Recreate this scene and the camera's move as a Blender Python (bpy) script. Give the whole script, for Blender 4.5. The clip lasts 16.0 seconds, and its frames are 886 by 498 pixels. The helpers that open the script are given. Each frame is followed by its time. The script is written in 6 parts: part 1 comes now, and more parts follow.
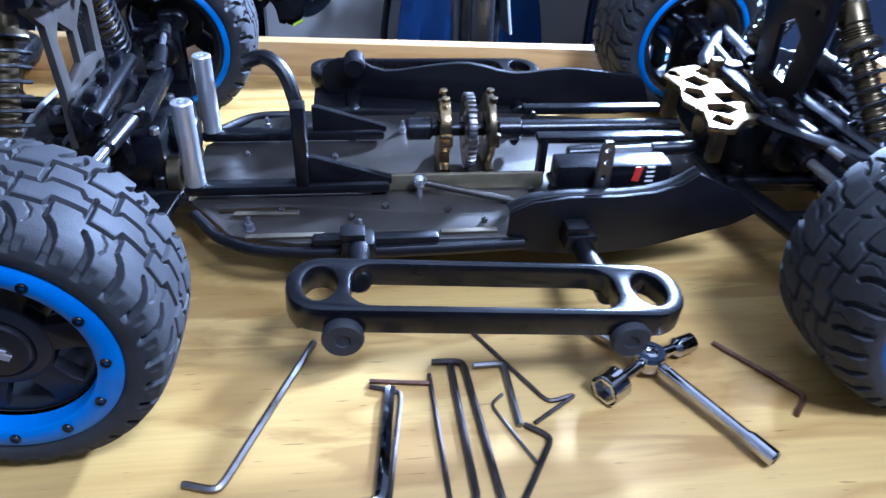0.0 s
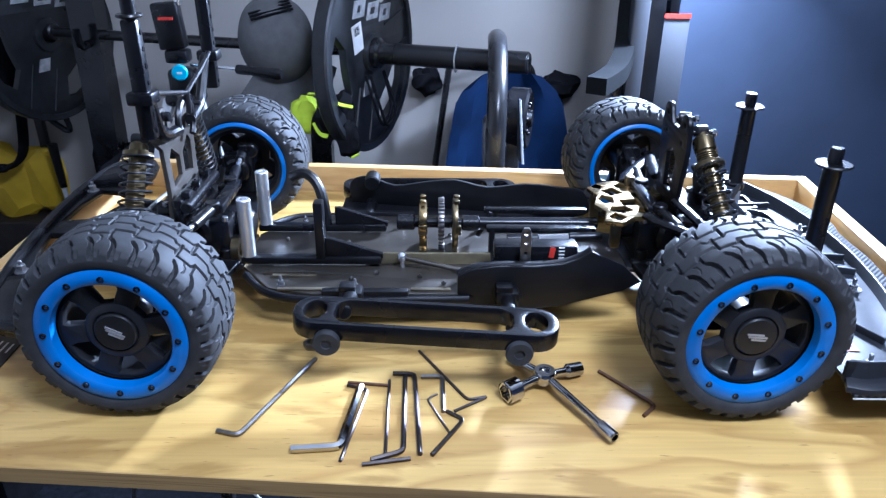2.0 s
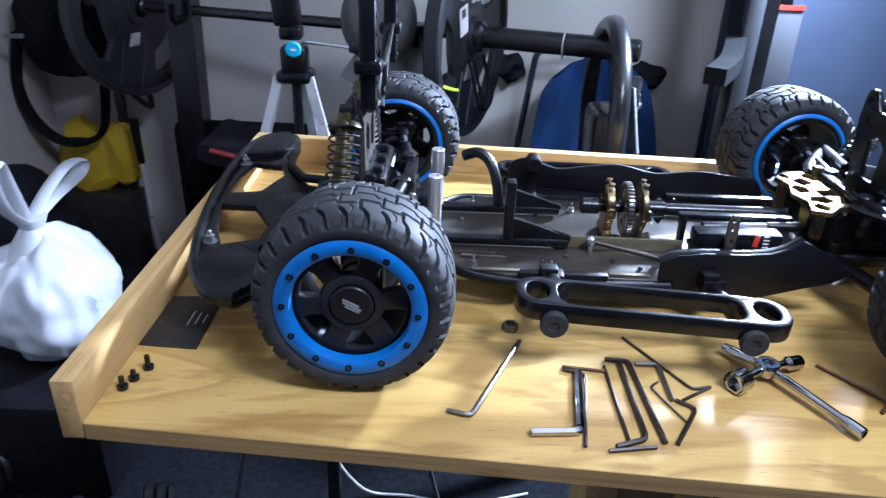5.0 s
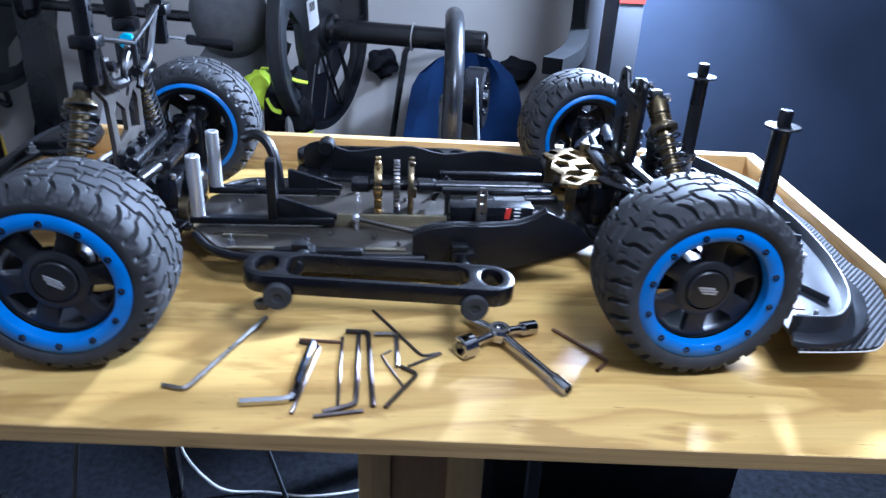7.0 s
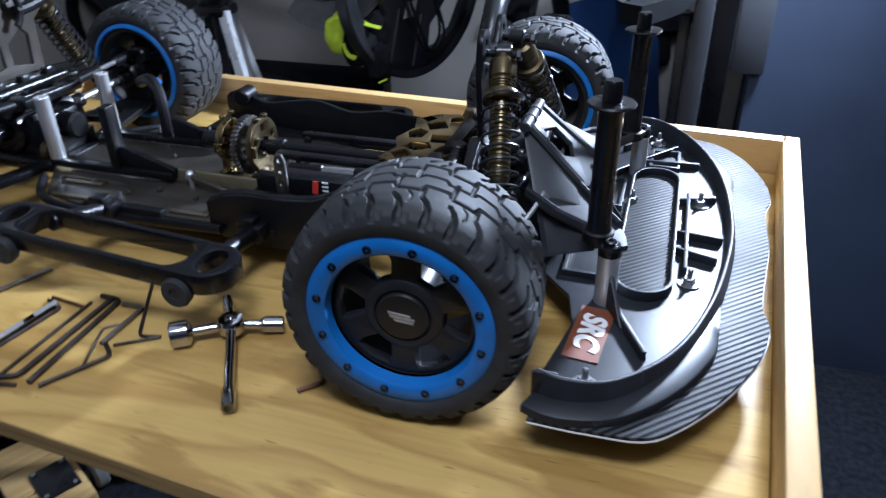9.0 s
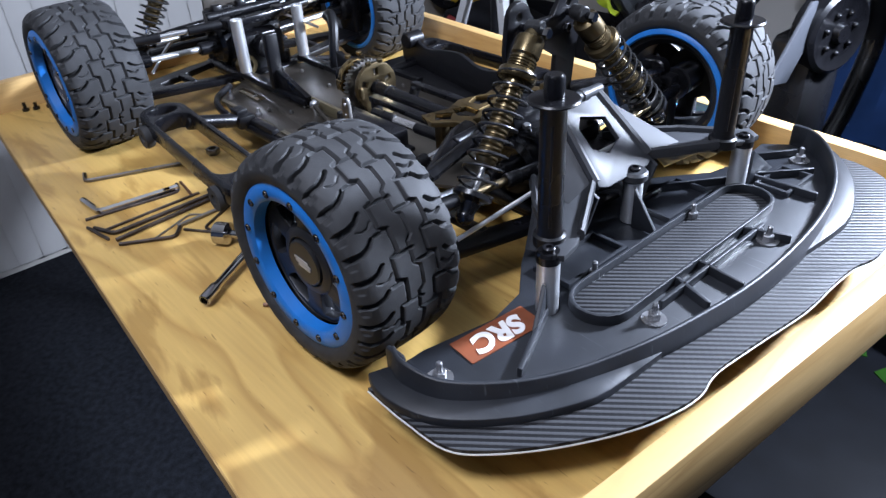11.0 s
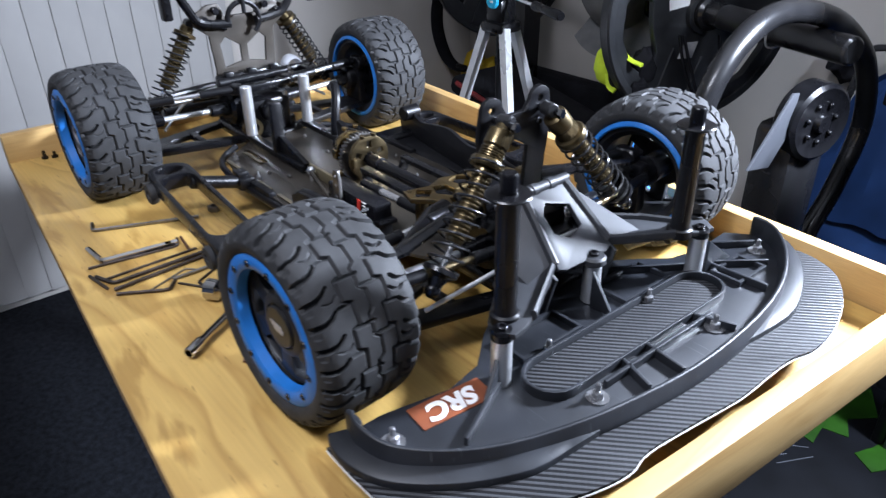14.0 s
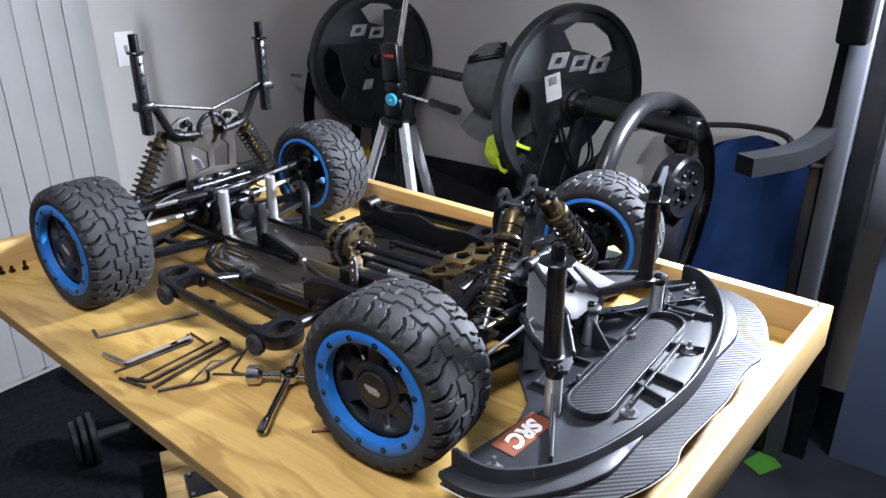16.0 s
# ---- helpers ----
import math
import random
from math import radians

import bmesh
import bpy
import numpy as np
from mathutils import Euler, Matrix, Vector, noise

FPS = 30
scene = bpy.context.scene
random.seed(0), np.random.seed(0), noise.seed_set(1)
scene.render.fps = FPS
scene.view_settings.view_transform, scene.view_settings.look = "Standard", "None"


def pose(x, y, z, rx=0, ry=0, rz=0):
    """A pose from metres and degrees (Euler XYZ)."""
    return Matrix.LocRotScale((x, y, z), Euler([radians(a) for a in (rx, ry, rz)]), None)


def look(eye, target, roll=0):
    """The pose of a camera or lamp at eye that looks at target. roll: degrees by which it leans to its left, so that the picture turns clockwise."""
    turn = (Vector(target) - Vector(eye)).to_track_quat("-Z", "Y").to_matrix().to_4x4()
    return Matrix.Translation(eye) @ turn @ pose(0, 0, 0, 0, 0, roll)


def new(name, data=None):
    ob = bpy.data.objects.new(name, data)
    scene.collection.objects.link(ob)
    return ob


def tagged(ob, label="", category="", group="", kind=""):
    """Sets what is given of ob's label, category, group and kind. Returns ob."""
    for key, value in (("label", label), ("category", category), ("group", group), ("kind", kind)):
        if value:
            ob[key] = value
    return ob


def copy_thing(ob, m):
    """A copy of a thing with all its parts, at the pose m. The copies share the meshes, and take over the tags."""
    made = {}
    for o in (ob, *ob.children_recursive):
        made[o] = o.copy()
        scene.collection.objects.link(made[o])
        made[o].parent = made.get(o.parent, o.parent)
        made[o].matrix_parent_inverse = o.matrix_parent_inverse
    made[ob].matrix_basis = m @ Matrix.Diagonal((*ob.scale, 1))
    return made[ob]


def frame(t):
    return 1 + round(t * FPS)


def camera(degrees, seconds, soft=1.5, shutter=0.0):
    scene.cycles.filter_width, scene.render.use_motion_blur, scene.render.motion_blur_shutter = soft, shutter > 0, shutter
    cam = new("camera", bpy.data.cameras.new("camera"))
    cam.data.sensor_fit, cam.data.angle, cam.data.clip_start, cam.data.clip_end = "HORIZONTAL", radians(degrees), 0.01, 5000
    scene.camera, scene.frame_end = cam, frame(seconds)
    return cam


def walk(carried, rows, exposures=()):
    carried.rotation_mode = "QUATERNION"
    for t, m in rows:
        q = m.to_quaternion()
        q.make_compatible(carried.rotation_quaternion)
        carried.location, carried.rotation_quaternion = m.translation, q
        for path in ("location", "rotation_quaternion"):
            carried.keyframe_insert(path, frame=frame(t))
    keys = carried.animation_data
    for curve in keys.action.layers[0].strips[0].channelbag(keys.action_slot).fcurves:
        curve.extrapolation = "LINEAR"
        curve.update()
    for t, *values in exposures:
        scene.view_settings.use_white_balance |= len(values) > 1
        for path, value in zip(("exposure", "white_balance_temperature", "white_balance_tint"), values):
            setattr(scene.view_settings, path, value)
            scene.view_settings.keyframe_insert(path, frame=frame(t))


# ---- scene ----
cam = camera(63.7, 16.0, soft=1.3, shutter=0.4)
PATH = [
    (0, (-0.099, -0.606, 0.395), (0.133, 0.993, -0.783), 3.0),
    (0.5, (-0.035, -0.682, 0.416), (0.119, 0.997, -0.66), 2.8),
    (1, (0.033, -0.795, 0.446), (0.029, 0.943, -0.544), 2.6),
    (1.5, (0.039, -0.851, 0.464), (-0.025, 0.922, -0.46), 0.7),
    (2, (0.0, -0.872, 0.47), (0.02, 0.93, -0.397), 0.5),
    (2.5, (-0.014, -0.892, 0.465), (0.053, 0.902, -0.417), 0.2),
    (3, (-0.046, -0.92, 0.467), (0.069, 0.887, -0.382), 0.1),
    (3.5, (-0.048, -0.928, 0.465), (0.036, 0.875, -0.396), 0.8),
    (4, (-0.066, -0.934, 0.449), (-0.236, 0.845, -0.447), 2.3),
    (4.2, (-0.102, -0.92, 0.447), (-0.3, 0.852, -0.46), 2.0),
    (6.3, (-0.263, -0.83, 0.443), (0.084, 0.948, -0.405), 1.8),
    (6.5, (-0.206, -0.84, 0.44), (0.135, 0.94, -0.407), 1.8),
    (7, (0.0, -0.883, 0.427), (0.147, 0.91, -0.446), 2.8),
    (7.5, (0.154, -0.9, 0.435), (0.119, 0.866, -0.504), 1.7),
    (8, (0.27, -0.825, 0.418), (0.12, 0.917, -0.553), 0.4),
    (8.5, (0.367, -0.723, 0.404), (0.04, 0.982, -0.589), -0.7),
    (9, (0.475, -0.687, 0.403), (-0.068, 0.955, -0.601), -1.1),
    (9.5, (0.606, -0.677, 0.415), (-0.233, 0.792, -0.652), 0.5),
    (9.7, (0.632, -0.656, 0.413), (-0.292, 0.762, -0.653), -1.3),
    (11.8, (0.772, -0.454, 0.414), (-0.562, 0.51, -0.723), -2.3),
    (12, (0.769, -0.446, 0.413), (-0.539, 0.536, -0.738), -1.8),
    (12.5, (0.781, -0.431, 0.427), (-0.519, 0.6, -0.69), -1.3),
    (13, (0.796, -0.431, 0.43), (-0.528, 0.594, -0.664), -1.6),
    (13.5, (0.806, -0.435, 0.437), (-0.507, 0.633, -0.628), -1.3),
    (14, (0.798, -0.5, 0.459), (-0.554, 0.601, -0.52), -0.9),
    (14.5, (0.772, -0.603, 0.48), (-0.439, 0.663, -0.485), -1.0),
    (15, (0.738, -0.684, 0.493), (-0.336, 0.725, -0.435), 0.4),
    (15.5, (0.723, -0.728, 0.505), (-0.354, 0.721, -0.356), 0.3),
    (16, (0.737, -0.745, 0.517), (-0.357, 0.736, -0.263), -0.1),
]
walk(cam, [(t, look(eye, target, roll)) for t, eye, target, roll in PATH], [(0, 0.82, 4540, 21), (1.5, 0.94, 4720, 17), (2.0, 0.90, 4900, 18), (3.5, 0.82, 5080, 16), (4.2, 0.78, 5300, 18), (6.3, 0.95, 4800, 17), (7.0, 0.88, 4880, 17), (7.6, 0.38, 5180, 19), (8.2, -0.06, 5300, 18), (9.2, -0.20, 5450, 15), (9.7, 0.02, 5550, 16), (12.0, 0.31, 5750, 18), (14.0, 0.36, 5850, 17), (16, 0.46, 6050, 18)])

# ---- light ----
world = bpy.data.worlds.new("world")
scene.world = world
world.use_nodes = True
world.node_tree.nodes["Background"].inputs[0].default_value = (0.6, 0.75, 1.0, 1)
world.node_tree.nodes["Background"].inputs[1].default_value = 0.05


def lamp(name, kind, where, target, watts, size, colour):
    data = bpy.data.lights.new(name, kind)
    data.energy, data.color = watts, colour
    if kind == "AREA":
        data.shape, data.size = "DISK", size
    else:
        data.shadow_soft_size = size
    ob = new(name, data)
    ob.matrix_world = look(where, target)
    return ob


lamp("work_lamp_light", "AREA", (0.83, 0.965, 0.67), (0.25, -0.1, 0.0), 70.0, 0.15, (0.86, 0.94, 1.0))
# Point light added beside the work lamp to brighten the wall behind.
lamp("wall_fill_light", "POINT", (0.74, 0.945, 0.70), (0.25, -0.1, 0.0), 24.0, 0.06, (0.86, 0.94, 1.0))
# Unseen overhead fill, set where it lifts the near faces and tyre fronts.
lamp("overhead_fill_light", "AREA", (0.47, -0.84, 1.52), (0.12, -0.1, 0.0), 29.0, 0.55, (0.96, 0.98, 1.0))

# ---- materials ----


def mat(name, colour, rough=0.5, metal=0.0, vary=0.25, scale=40.0, bump=0.0, bump_scale=200.0, stretch=(1, 1, 1), coat=0.0, rough_vary=0.12, spec=0.5):
    """Principled surface: colour varied at two scales, roughness varied, fine relief."""
    m = bpy.data.materials.new(name)
    m.use_nodes = True
    nt = m.node_tree
    p = nt.nodes["Principled BSDF"]
    p.inputs["Metallic"].default_value = metal
    p.inputs["Coat Weight"].default_value = coat
    p.inputs["Specular IOR Level"].default_value = spec
    tc = nt.nodes.new("ShaderNodeTexCoord")
    mp = nt.nodes.new("ShaderNodeMapping")
    mp.inputs["Scale"].default_value = stretch
    nt.links.new(tc.outputs["Object"], mp.inputs["Vector"])
    n1 = nt.nodes.new("ShaderNodeTexNoise")
    n1.inputs["Scale"].default_value, n1.inputs["Detail"].default_value = scale, 6
    nt.links.new(mp.outputs["Vector"], n1.inputs["Vector"])
    ramp = nt.nodes.new("ShaderNodeValToRGB")
    ramp.color_ramp.elements[0].position, ramp.color_ramp.elements[1].position = 0.3, 0.72
    ramp.color_ramp.elements[0].color = (*[c * (1 - vary) for c in colour], 1)
    ramp.color_ramp.elements[1].color = (*[min(1, c * (1 + vary)) for c in colour], 1)
    nt.links.new(n1.outputs["Fac"], ramp.inputs["Fac"])
    nt.links.new(ramp.outputs["Color"], p.inputs["Base Color"])
    n2 = nt.nodes.new("ShaderNodeTexNoise")
    n2.inputs["Scale"].default_value, n2.inputs["Detail"].default_value = scale * 0.23, 4
    nt.links.new(mp.outputs["Vector"], n2.inputs["Vector"])
    mr = nt.nodes.new("ShaderNodeMapRange")
    mr.inputs["From Min"].default_value, mr.inputs["From Max"].default_value = 0.3, 0.7
    mr.inputs["To Min"].default_value, mr.inputs["To Max"].default_value = max(0.03, rough - rough_vary), min(1, rough + rough_vary)
    nt.links.new(n2.outputs["Fac"], mr.inputs["Value"])
    nt.links.new(mr.outputs["Result"], p.inputs["Roughness"])
    if bump:
        n3 = nt.nodes.new("ShaderNodeTexNoise")
        n3.inputs["Scale"].default_value, n3.inputs["Detail"].default_value = bump_scale, 5
        nt.links.new(mp.outputs["Vector"], n3.inputs["Vector"])
        b = nt.nodes.new("ShaderNodeBump")
        b.inputs["Strength"].default_value, b.inputs["Distance"].default_value = bump, 0.001
        nt.links.new(n3.outputs["Fac"], b.inputs["Height"])
        nt.links.new(b.outputs["Normal"], p.inputs["Normal"])
    return m


def wood(name, light, dark, along=(1.0, 14.0, 14.0), rings=5.0, knots=True, rough=0.5):
    """Pine: growth rings drawn out along the board, fine fibre, a few darker figures."""
    m = mat(name, light, rough, 0.0, 0.1, 6.0)
    nt = m.node_tree
    p = nt.nodes["Principled BSDF"]
    tc = nt.nodes.new("ShaderNodeTexCoord")
    mp = nt.nodes.new("ShaderNodeMapping")
    mp.inputs["Scale"].default_value = along
    nt.links.new(tc.outputs["Object"], mp.inputs["Vector"])
    big = nt.nodes.new("ShaderNodeTexNoise")
    big.inputs["Scale"].default_value, big.inputs["Detail"].default_value = 1.1, 2.0
    big.inputs["Distortion"].default_value = 0.9
    nt.links.new(mp.outputs["Vector"], big.inputs["Vector"])
    mul = nt.nodes.new("ShaderNodeMath")
    mul.operation = "MULTIPLY"
    mul.inputs[1].default_value = rings
    nt.links.new(big.outputs["Fac"], mul.inputs[0])
    fr = nt.nodes.new("ShaderNodeMath")
    fr.operation = "FRACT"
    nt.links.new(mul.outputs[0], fr.inputs[0])
    r1 = nt.nodes.new("ShaderNodeValToRGB")
    e = r1.color_ramp.elements
    e[0].position, e[0].color = 0.0, (*light, 1)
    e[1].position, e[1].color = 1.0, (*light, 1)
    e2 = r1.color_ramp.elements.new(0.62)
    e2.color = (*[(a * 0.68 + b * 0.32) for a, b in zip(light, dark)], 1)
    e3 = r1.color_ramp.elements.new(0.82)
    e3.color = (*[(a * 0.35 + b * 0.65) for a, b in zip(light, dark)], 1)
    e4 = r1.color_ramp.elements.new(0.965)
    e4.color = (*light, 1)
    nt.links.new(fr.outputs[0], r1.inputs["Fac"])
    mp2 = nt.nodes.new("ShaderNodeMapping")
    mp2.inputs["Scale"].default_value = (along[0] * 5, along[1] * 28, along[2] * 28)
    nt.links.new(tc.outputs["Object"], mp2.inputs["Vector"])
    fine = nt.nodes.new("ShaderNodeTexNoise")
    fine.inputs["Scale"].default_value, fine.inputs["Detail"].default_value = 1.0, 5
    nt.links.new(mp2.outputs["Vector"], fine.inputs["Vector"])
    fr2 = nt.nodes.new("ShaderNodeMapRange")
    fr2.inputs["From Min"].default_value, fr2.inputs["From Max"].default_value = 0.3, 0.7
    fr2.inputs["To Min"].default_value, fr2.inputs["To Max"].default_value = 0.92, 1.04
    nt.links.new(fine.outputs["Fac"], fr2.inputs["Value"])
    mix = nt.nodes.new("ShaderNodeMix")
    mix.data_type, mix.blend_type = "RGBA", "MULTIPLY"
    mix.inputs["Factor"].default_value = 1.0
    nt.links.new(r1.outputs["Color"], mix.inputs["A"])
    nt.links.new(fr2.outputs["Result"], mix.inputs["B"])
    last = mix.outputs["Result"]
    if knots:
        mp3 = nt.nodes.new("ShaderNodeMapping")
        mp3.inputs["Scale"].default_value = (5.5, 19.0, 19.0)
        nt.links.new(tc.outputs["Object"], mp3.inputs["Vector"])
        st = nt.nodes.new("ShaderNodeTexNoise")
        st.inputs["Scale"].default_value, st.inputs["Detail"].default_value = 1.0, 7
        st.inputs["Distortion"].default_value = 0.5
        nt.links.new(mp3.outputs["Vector"], st.inputs["Vector"])
        sr = nt.nodes.new("ShaderNodeMapRange")
        sr.inputs["From Min"].default_value, sr.inputs["From Max"].default_value = 0.545, 0.605
        sr.inputs["To Min"].default_value, sr.inputs["To Max"].default_value = 0.0, 0.62
        nt.links.new(st.outputs["Fac"], sr.inputs["Value"])
        mx = nt.nodes.new("ShaderNodeMix")
        mx.data_type = "RGBA"
        nt.links.new(sr.outputs["Result"], mx.inputs["Factor"])
        nt.links.new(last, mx.inputs["A"])
        mx.inputs["B"].default_value = (*[c * 0.84 for c in dark], 1)
        last = mx.outputs["Result"]
        mp4 = nt.nodes.new("ShaderNodeMapping")
        mp4.inputs["Scale"].default_value = (38.0, 330.0, 330.0)
        nt.links.new(tc.outputs["Object"], mp4.inputs["Vector"])
        po = nt.nodes.new("ShaderNodeTexNoise")
        po.inputs["Scale"].default_value, po.inputs["Detail"].default_value = 1.0, 2
        nt.links.new(mp4.outputs["Vector"], po.inputs["Vector"])
        pr = nt.nodes.new("ShaderNodeMapRange")
        pr.inputs["From Min"].default_value, pr.inputs["From Max"].default_value = 0.675, 0.74
        pr.inputs["To Min"].default_value, pr.inputs["To Max"].default_value = 0.0, 0.6
        nt.links.new(po.outputs["Fac"], pr.inputs["Value"])
        mx2 = nt.nodes.new("ShaderNodeMix")
        mx2.data_type = "RGBA"
        nt.links.new(pr.outputs["Result"], mx2.inputs["Factor"])
        nt.links.new(last, mx2.inputs["A"])
        mx2.inputs["B"].default_value = (*[c * 0.45 for c in dark], 1)
        last = mx2.outputs["Result"]
    nt.links.new(last, p.inputs["Base Color"])
    b = nt.nodes.new("ShaderNodeBump")
    b.inputs["Strength"].default_value, b.inputs["Distance"].default_value = 0.25, 0.0006
    nt.links.new(fine.outputs["Fac"], b.inputs["Height"])
    nt.links.new(b.outputs["Normal"], p.inputs["Normal"])
    return m


def twill(name, dark, light, pitch, rough):
    """Carbon-look vinyl: fine diagonal ribs, raised and catching light."""
    m = mat(name, dark, rough, 0.0, 0.2, 30.0)
    nt = m.node_tree
    p = nt.nodes["Principled BSDF"]
    p.inputs["Specular IOR Level"].default_value = 0.16
    tc = nt.nodes.new("ShaderNodeTexCoord")
    w = nt.nodes.new("ShaderNodeTexWave")
    w.wave_type, w.bands_direction, w.wave_profile = "BANDS", "Y", "SIN"
    w.inputs["Scale"].default_value = 0.314 / pitch
    w.inputs["Distortion"].default_value = 0.0
    tm = nt.nodes.new("ShaderNodeMapping")
    tm.inputs["Rotation"].default_value = (0, 0, radians(-43))
    nt.links.new(tc.outputs["Object"], tm.inputs["Vector"])
    nt.links.new(tm.outputs["Vector"], w.inputs["Vector"])
    br = nt.nodes.new("ShaderNodeTexWave")
    br.wave_type, br.bands_direction = "BANDS", "X"
    br.inputs["Scale"].default_value = 0.314 / pitch
    br.inputs["Distortion"].default_value = 0.0
    nt.links.new(tm.outputs["Vector"], br.inputs["Vector"])
    mu = nt.nodes.new("ShaderNodeMath")
    mu.operation = "MULTIPLY_ADD"
    mu.inputs[1].default_value, mu.inputs[2].default_value = 0.07, 0.0
    nt.links.new(br.outputs["Fac"], mu.inputs[0])
    ad = nt.nodes.new("ShaderNodeMath")
    ad.operation = "ADD"
    nt.links.new(w.outputs["Fac"], ad.inputs[0])
    nt.links.new(mu.outputs[0], ad.inputs[1])
    r = nt.nodes.new("ShaderNodeValToRGB")
    r.color_ramp.elements[0].position, r.color_ramp.elements[0].color = 0.38, (*dark, 1)
    r.color_ramp.elements[1].position, r.color_ramp.elements[1].color = 0.78, (*light, 1)
    nt.links.new(ad.outputs[0], r.inputs["Fac"])
    nt.links.new(r.outputs["Color"], p.inputs["Base Color"])
    b = nt.nodes.new("ShaderNodeBump")
    b.inputs["Strength"].default_value, b.inputs["Distance"].default_value = 0.6, 0.0008
    nt.links.new(ad.outputs[0], b.inputs["Height"])
    nt.links.new(b.outputs["Normal"], p.inputs["Normal"])
    return m


RUBBER = mat("rubber", (0.0260, 0.0265, 0.0280), 0.75, 0.0, 0.3, 60, 0.2, 900, spec=0.40)
PLASTIC = mat("black_plastic", (0.0045, 0.0045, 0.0055), 0.30, 0.0, 0.3, 50, 0.10, 900, spec=0.36)
SATIN = mat("satin_black", (0.0050, 0.0050, 0.0062), 0.24, 0.0, 0.3, 40, 0.06, 600, spec=0.40)
GUARD = mat("matt_black_guard", (0.0040, 0.0040, 0.0052), 0.40, 0.0, 0.3, 40, 0.2, 700, spec=0.30)
BUMPER = mat("grey_black_nylon", (0.0135, 0.0150, 0.0185), 0.40, 0.0, 0.35, 25, 0.08, 700, spec=0.42)


def scuffed(m, colour):
    """Short pale scratches over a plain surface."""
    nt = m.node_tree
    p = nt.nodes["Principled BSDF"]
    base = p.inputs["Base Color"].links[0].from_socket
    tc = nt.nodes.new("ShaderNodeTexCoord")
    for turn, scale in ((28, (22, 420, 60)), (-47, (30, 520, 60)), (75, (16, 300, 60))):
        mp = nt.nodes.new("ShaderNodeMapping")
        mp.inputs["Rotation"].default_value = (0, 0, radians(turn))
        mp.inputs["Scale"].default_value = scale
        nt.links.new(tc.outputs["Object"], mp.inputs["Vector"])
        n = nt.nodes.new("ShaderNodeTexNoise")
        n.inputs["Scale"].default_value, n.inputs["Detail"].default_value = 1.0, 2
        nt.links.new(mp.outputs["Vector"], n.inputs["Vector"])
        r = nt.nodes.new("ShaderNodeMapRange")
        r.inputs["From Min"].default_value, r.inputs["From Max"].default_value = 0.70, 0.80
        r.inputs["To Max"].default_value = 0.55
        nt.links.new(n.outputs["Fac"], r.inputs["Value"])
        mix = nt.nodes.new("ShaderNodeMix")
        mix.data_type = "RGBA"
        nt.links.new(r.outputs["Result"], mix.inputs["Factor"])
        nt.links.new(base, mix.inputs["A"])
        mix.inputs["B"].default_value = (*colour, 1)
        base = mix.outputs["Result"]
    nt.links.new(base, p.inputs["Base Color"])


scuffed(BUMPER, (0.075, 0.080, 0.088))
BLUE = mat("blue_beadlock", (0.018, 0.155, 0.49), 0.44, 0.0, 0.16, 30, 0.06, 400)
STEEL = mat("turned_steel", (0.72, 0.73, 0.74), 0.36, 0.85, 0.05, 60, 0.0, rough_vary=0.06)
CHROME = mat("chrome", (0.78, 0.78, 0.79), 0.16, 0.9, 0.12, 30, rough_vary=0.06)
BRACKET = mat("moulded_black_nylon", (0.021, 0.0225, 0.026), 0.48, 0.0, 0.3, 25, 0.06, 700, spec=0.42)
RIMNYLON = mat("wheel_nylon", (0.0125, 0.0130, 0.0150), 0.38, 0.0, 0.3, 30, 0.06, 600, spec=0.42)
NUT = mat("zinc_nut", (0.36, 0.36, 0.37), 0.30, 0.85, 0.12, 90, rough_vary=0.1)
CHROMETOOL = mat("polished_tool_chrome", (0.56, 0.55, 0.55), 0.09, 1.0, 0.15, 30, rough_vary=0.05)
KEYSTEEL = mat("dull_key_steel", (0.22, 0.21, 0.20), 0.38, 1.0, 0.25, 80)
BLACKKEY = mat("blackened_key_steel", (0.075, 0.062, 0.055), 0.42, 0.8, 0.4, 70)
RUSTKEY = mat("brown_key_steel", (0.14, 0.072, 0.042), 0.5, 0.6, 0.4, 90)
BRASS = mat("gold_anodised", (0.36, 0.26, 0.12), 0.30, 1.0, 0.2, 60)
BRONZE = mat("bronze_anodised", (0.20, 0.155, 0.085), 0.36, 1.0, 0.25, 60)
GOLDBODY = mat("gold_damper_body", (0.11, 0.083, 0.042), 0.32, 0.9, 0.2, 60)
SPRING = mat("dark_spring_wire", (0.020, 0.020, 0.021), 0.30, 0.3, 0.2, 60)
PLATE = mat("grey_anodised_plate", (0.060, 0.052, 0.042), 0.42, 0.5, 0.25, 25, 0.1, 400)
TOWER = mat("tower_plate", (0.044, 0.037, 0.029), 0.5, 0.2, 0.2, 40)
DARKRED = mat("dark_red_piping", (0.20, 0.012, 0.012), 0.6, 0.0, 0.2, 60)
RED = mat("red_print", (0.55, 0.035, 0.02), 0.5, 0.0, 0.15, 60)
WHITE = mat("white_print", (0.80, 0.79, 0.77), 0.5, 0.0, 0.05, 60)
SILVERP = mat("silver_emblem", (0.55, 0.55, 0.56), 0.35, 0.6, 0.15, 80)
DECAL = mat("orange_brown_decal", (0.175, 0.045, 0.013), 0.5, 0.0, 0.2, 50)
PLY = wood("plywood_face", (0.60, 0.392, 0.115), (0.35, 0.190, 0.042), (1.7, 8.5, 8.5), 5.0, True, 0.36)
PLYEDGE = wood("plywood_edge", (0.40, 0.25, 0.085), (0.17, 0.095, 0.03), (3.0, 3.0, 130.0), 3.0, False, 0.75)
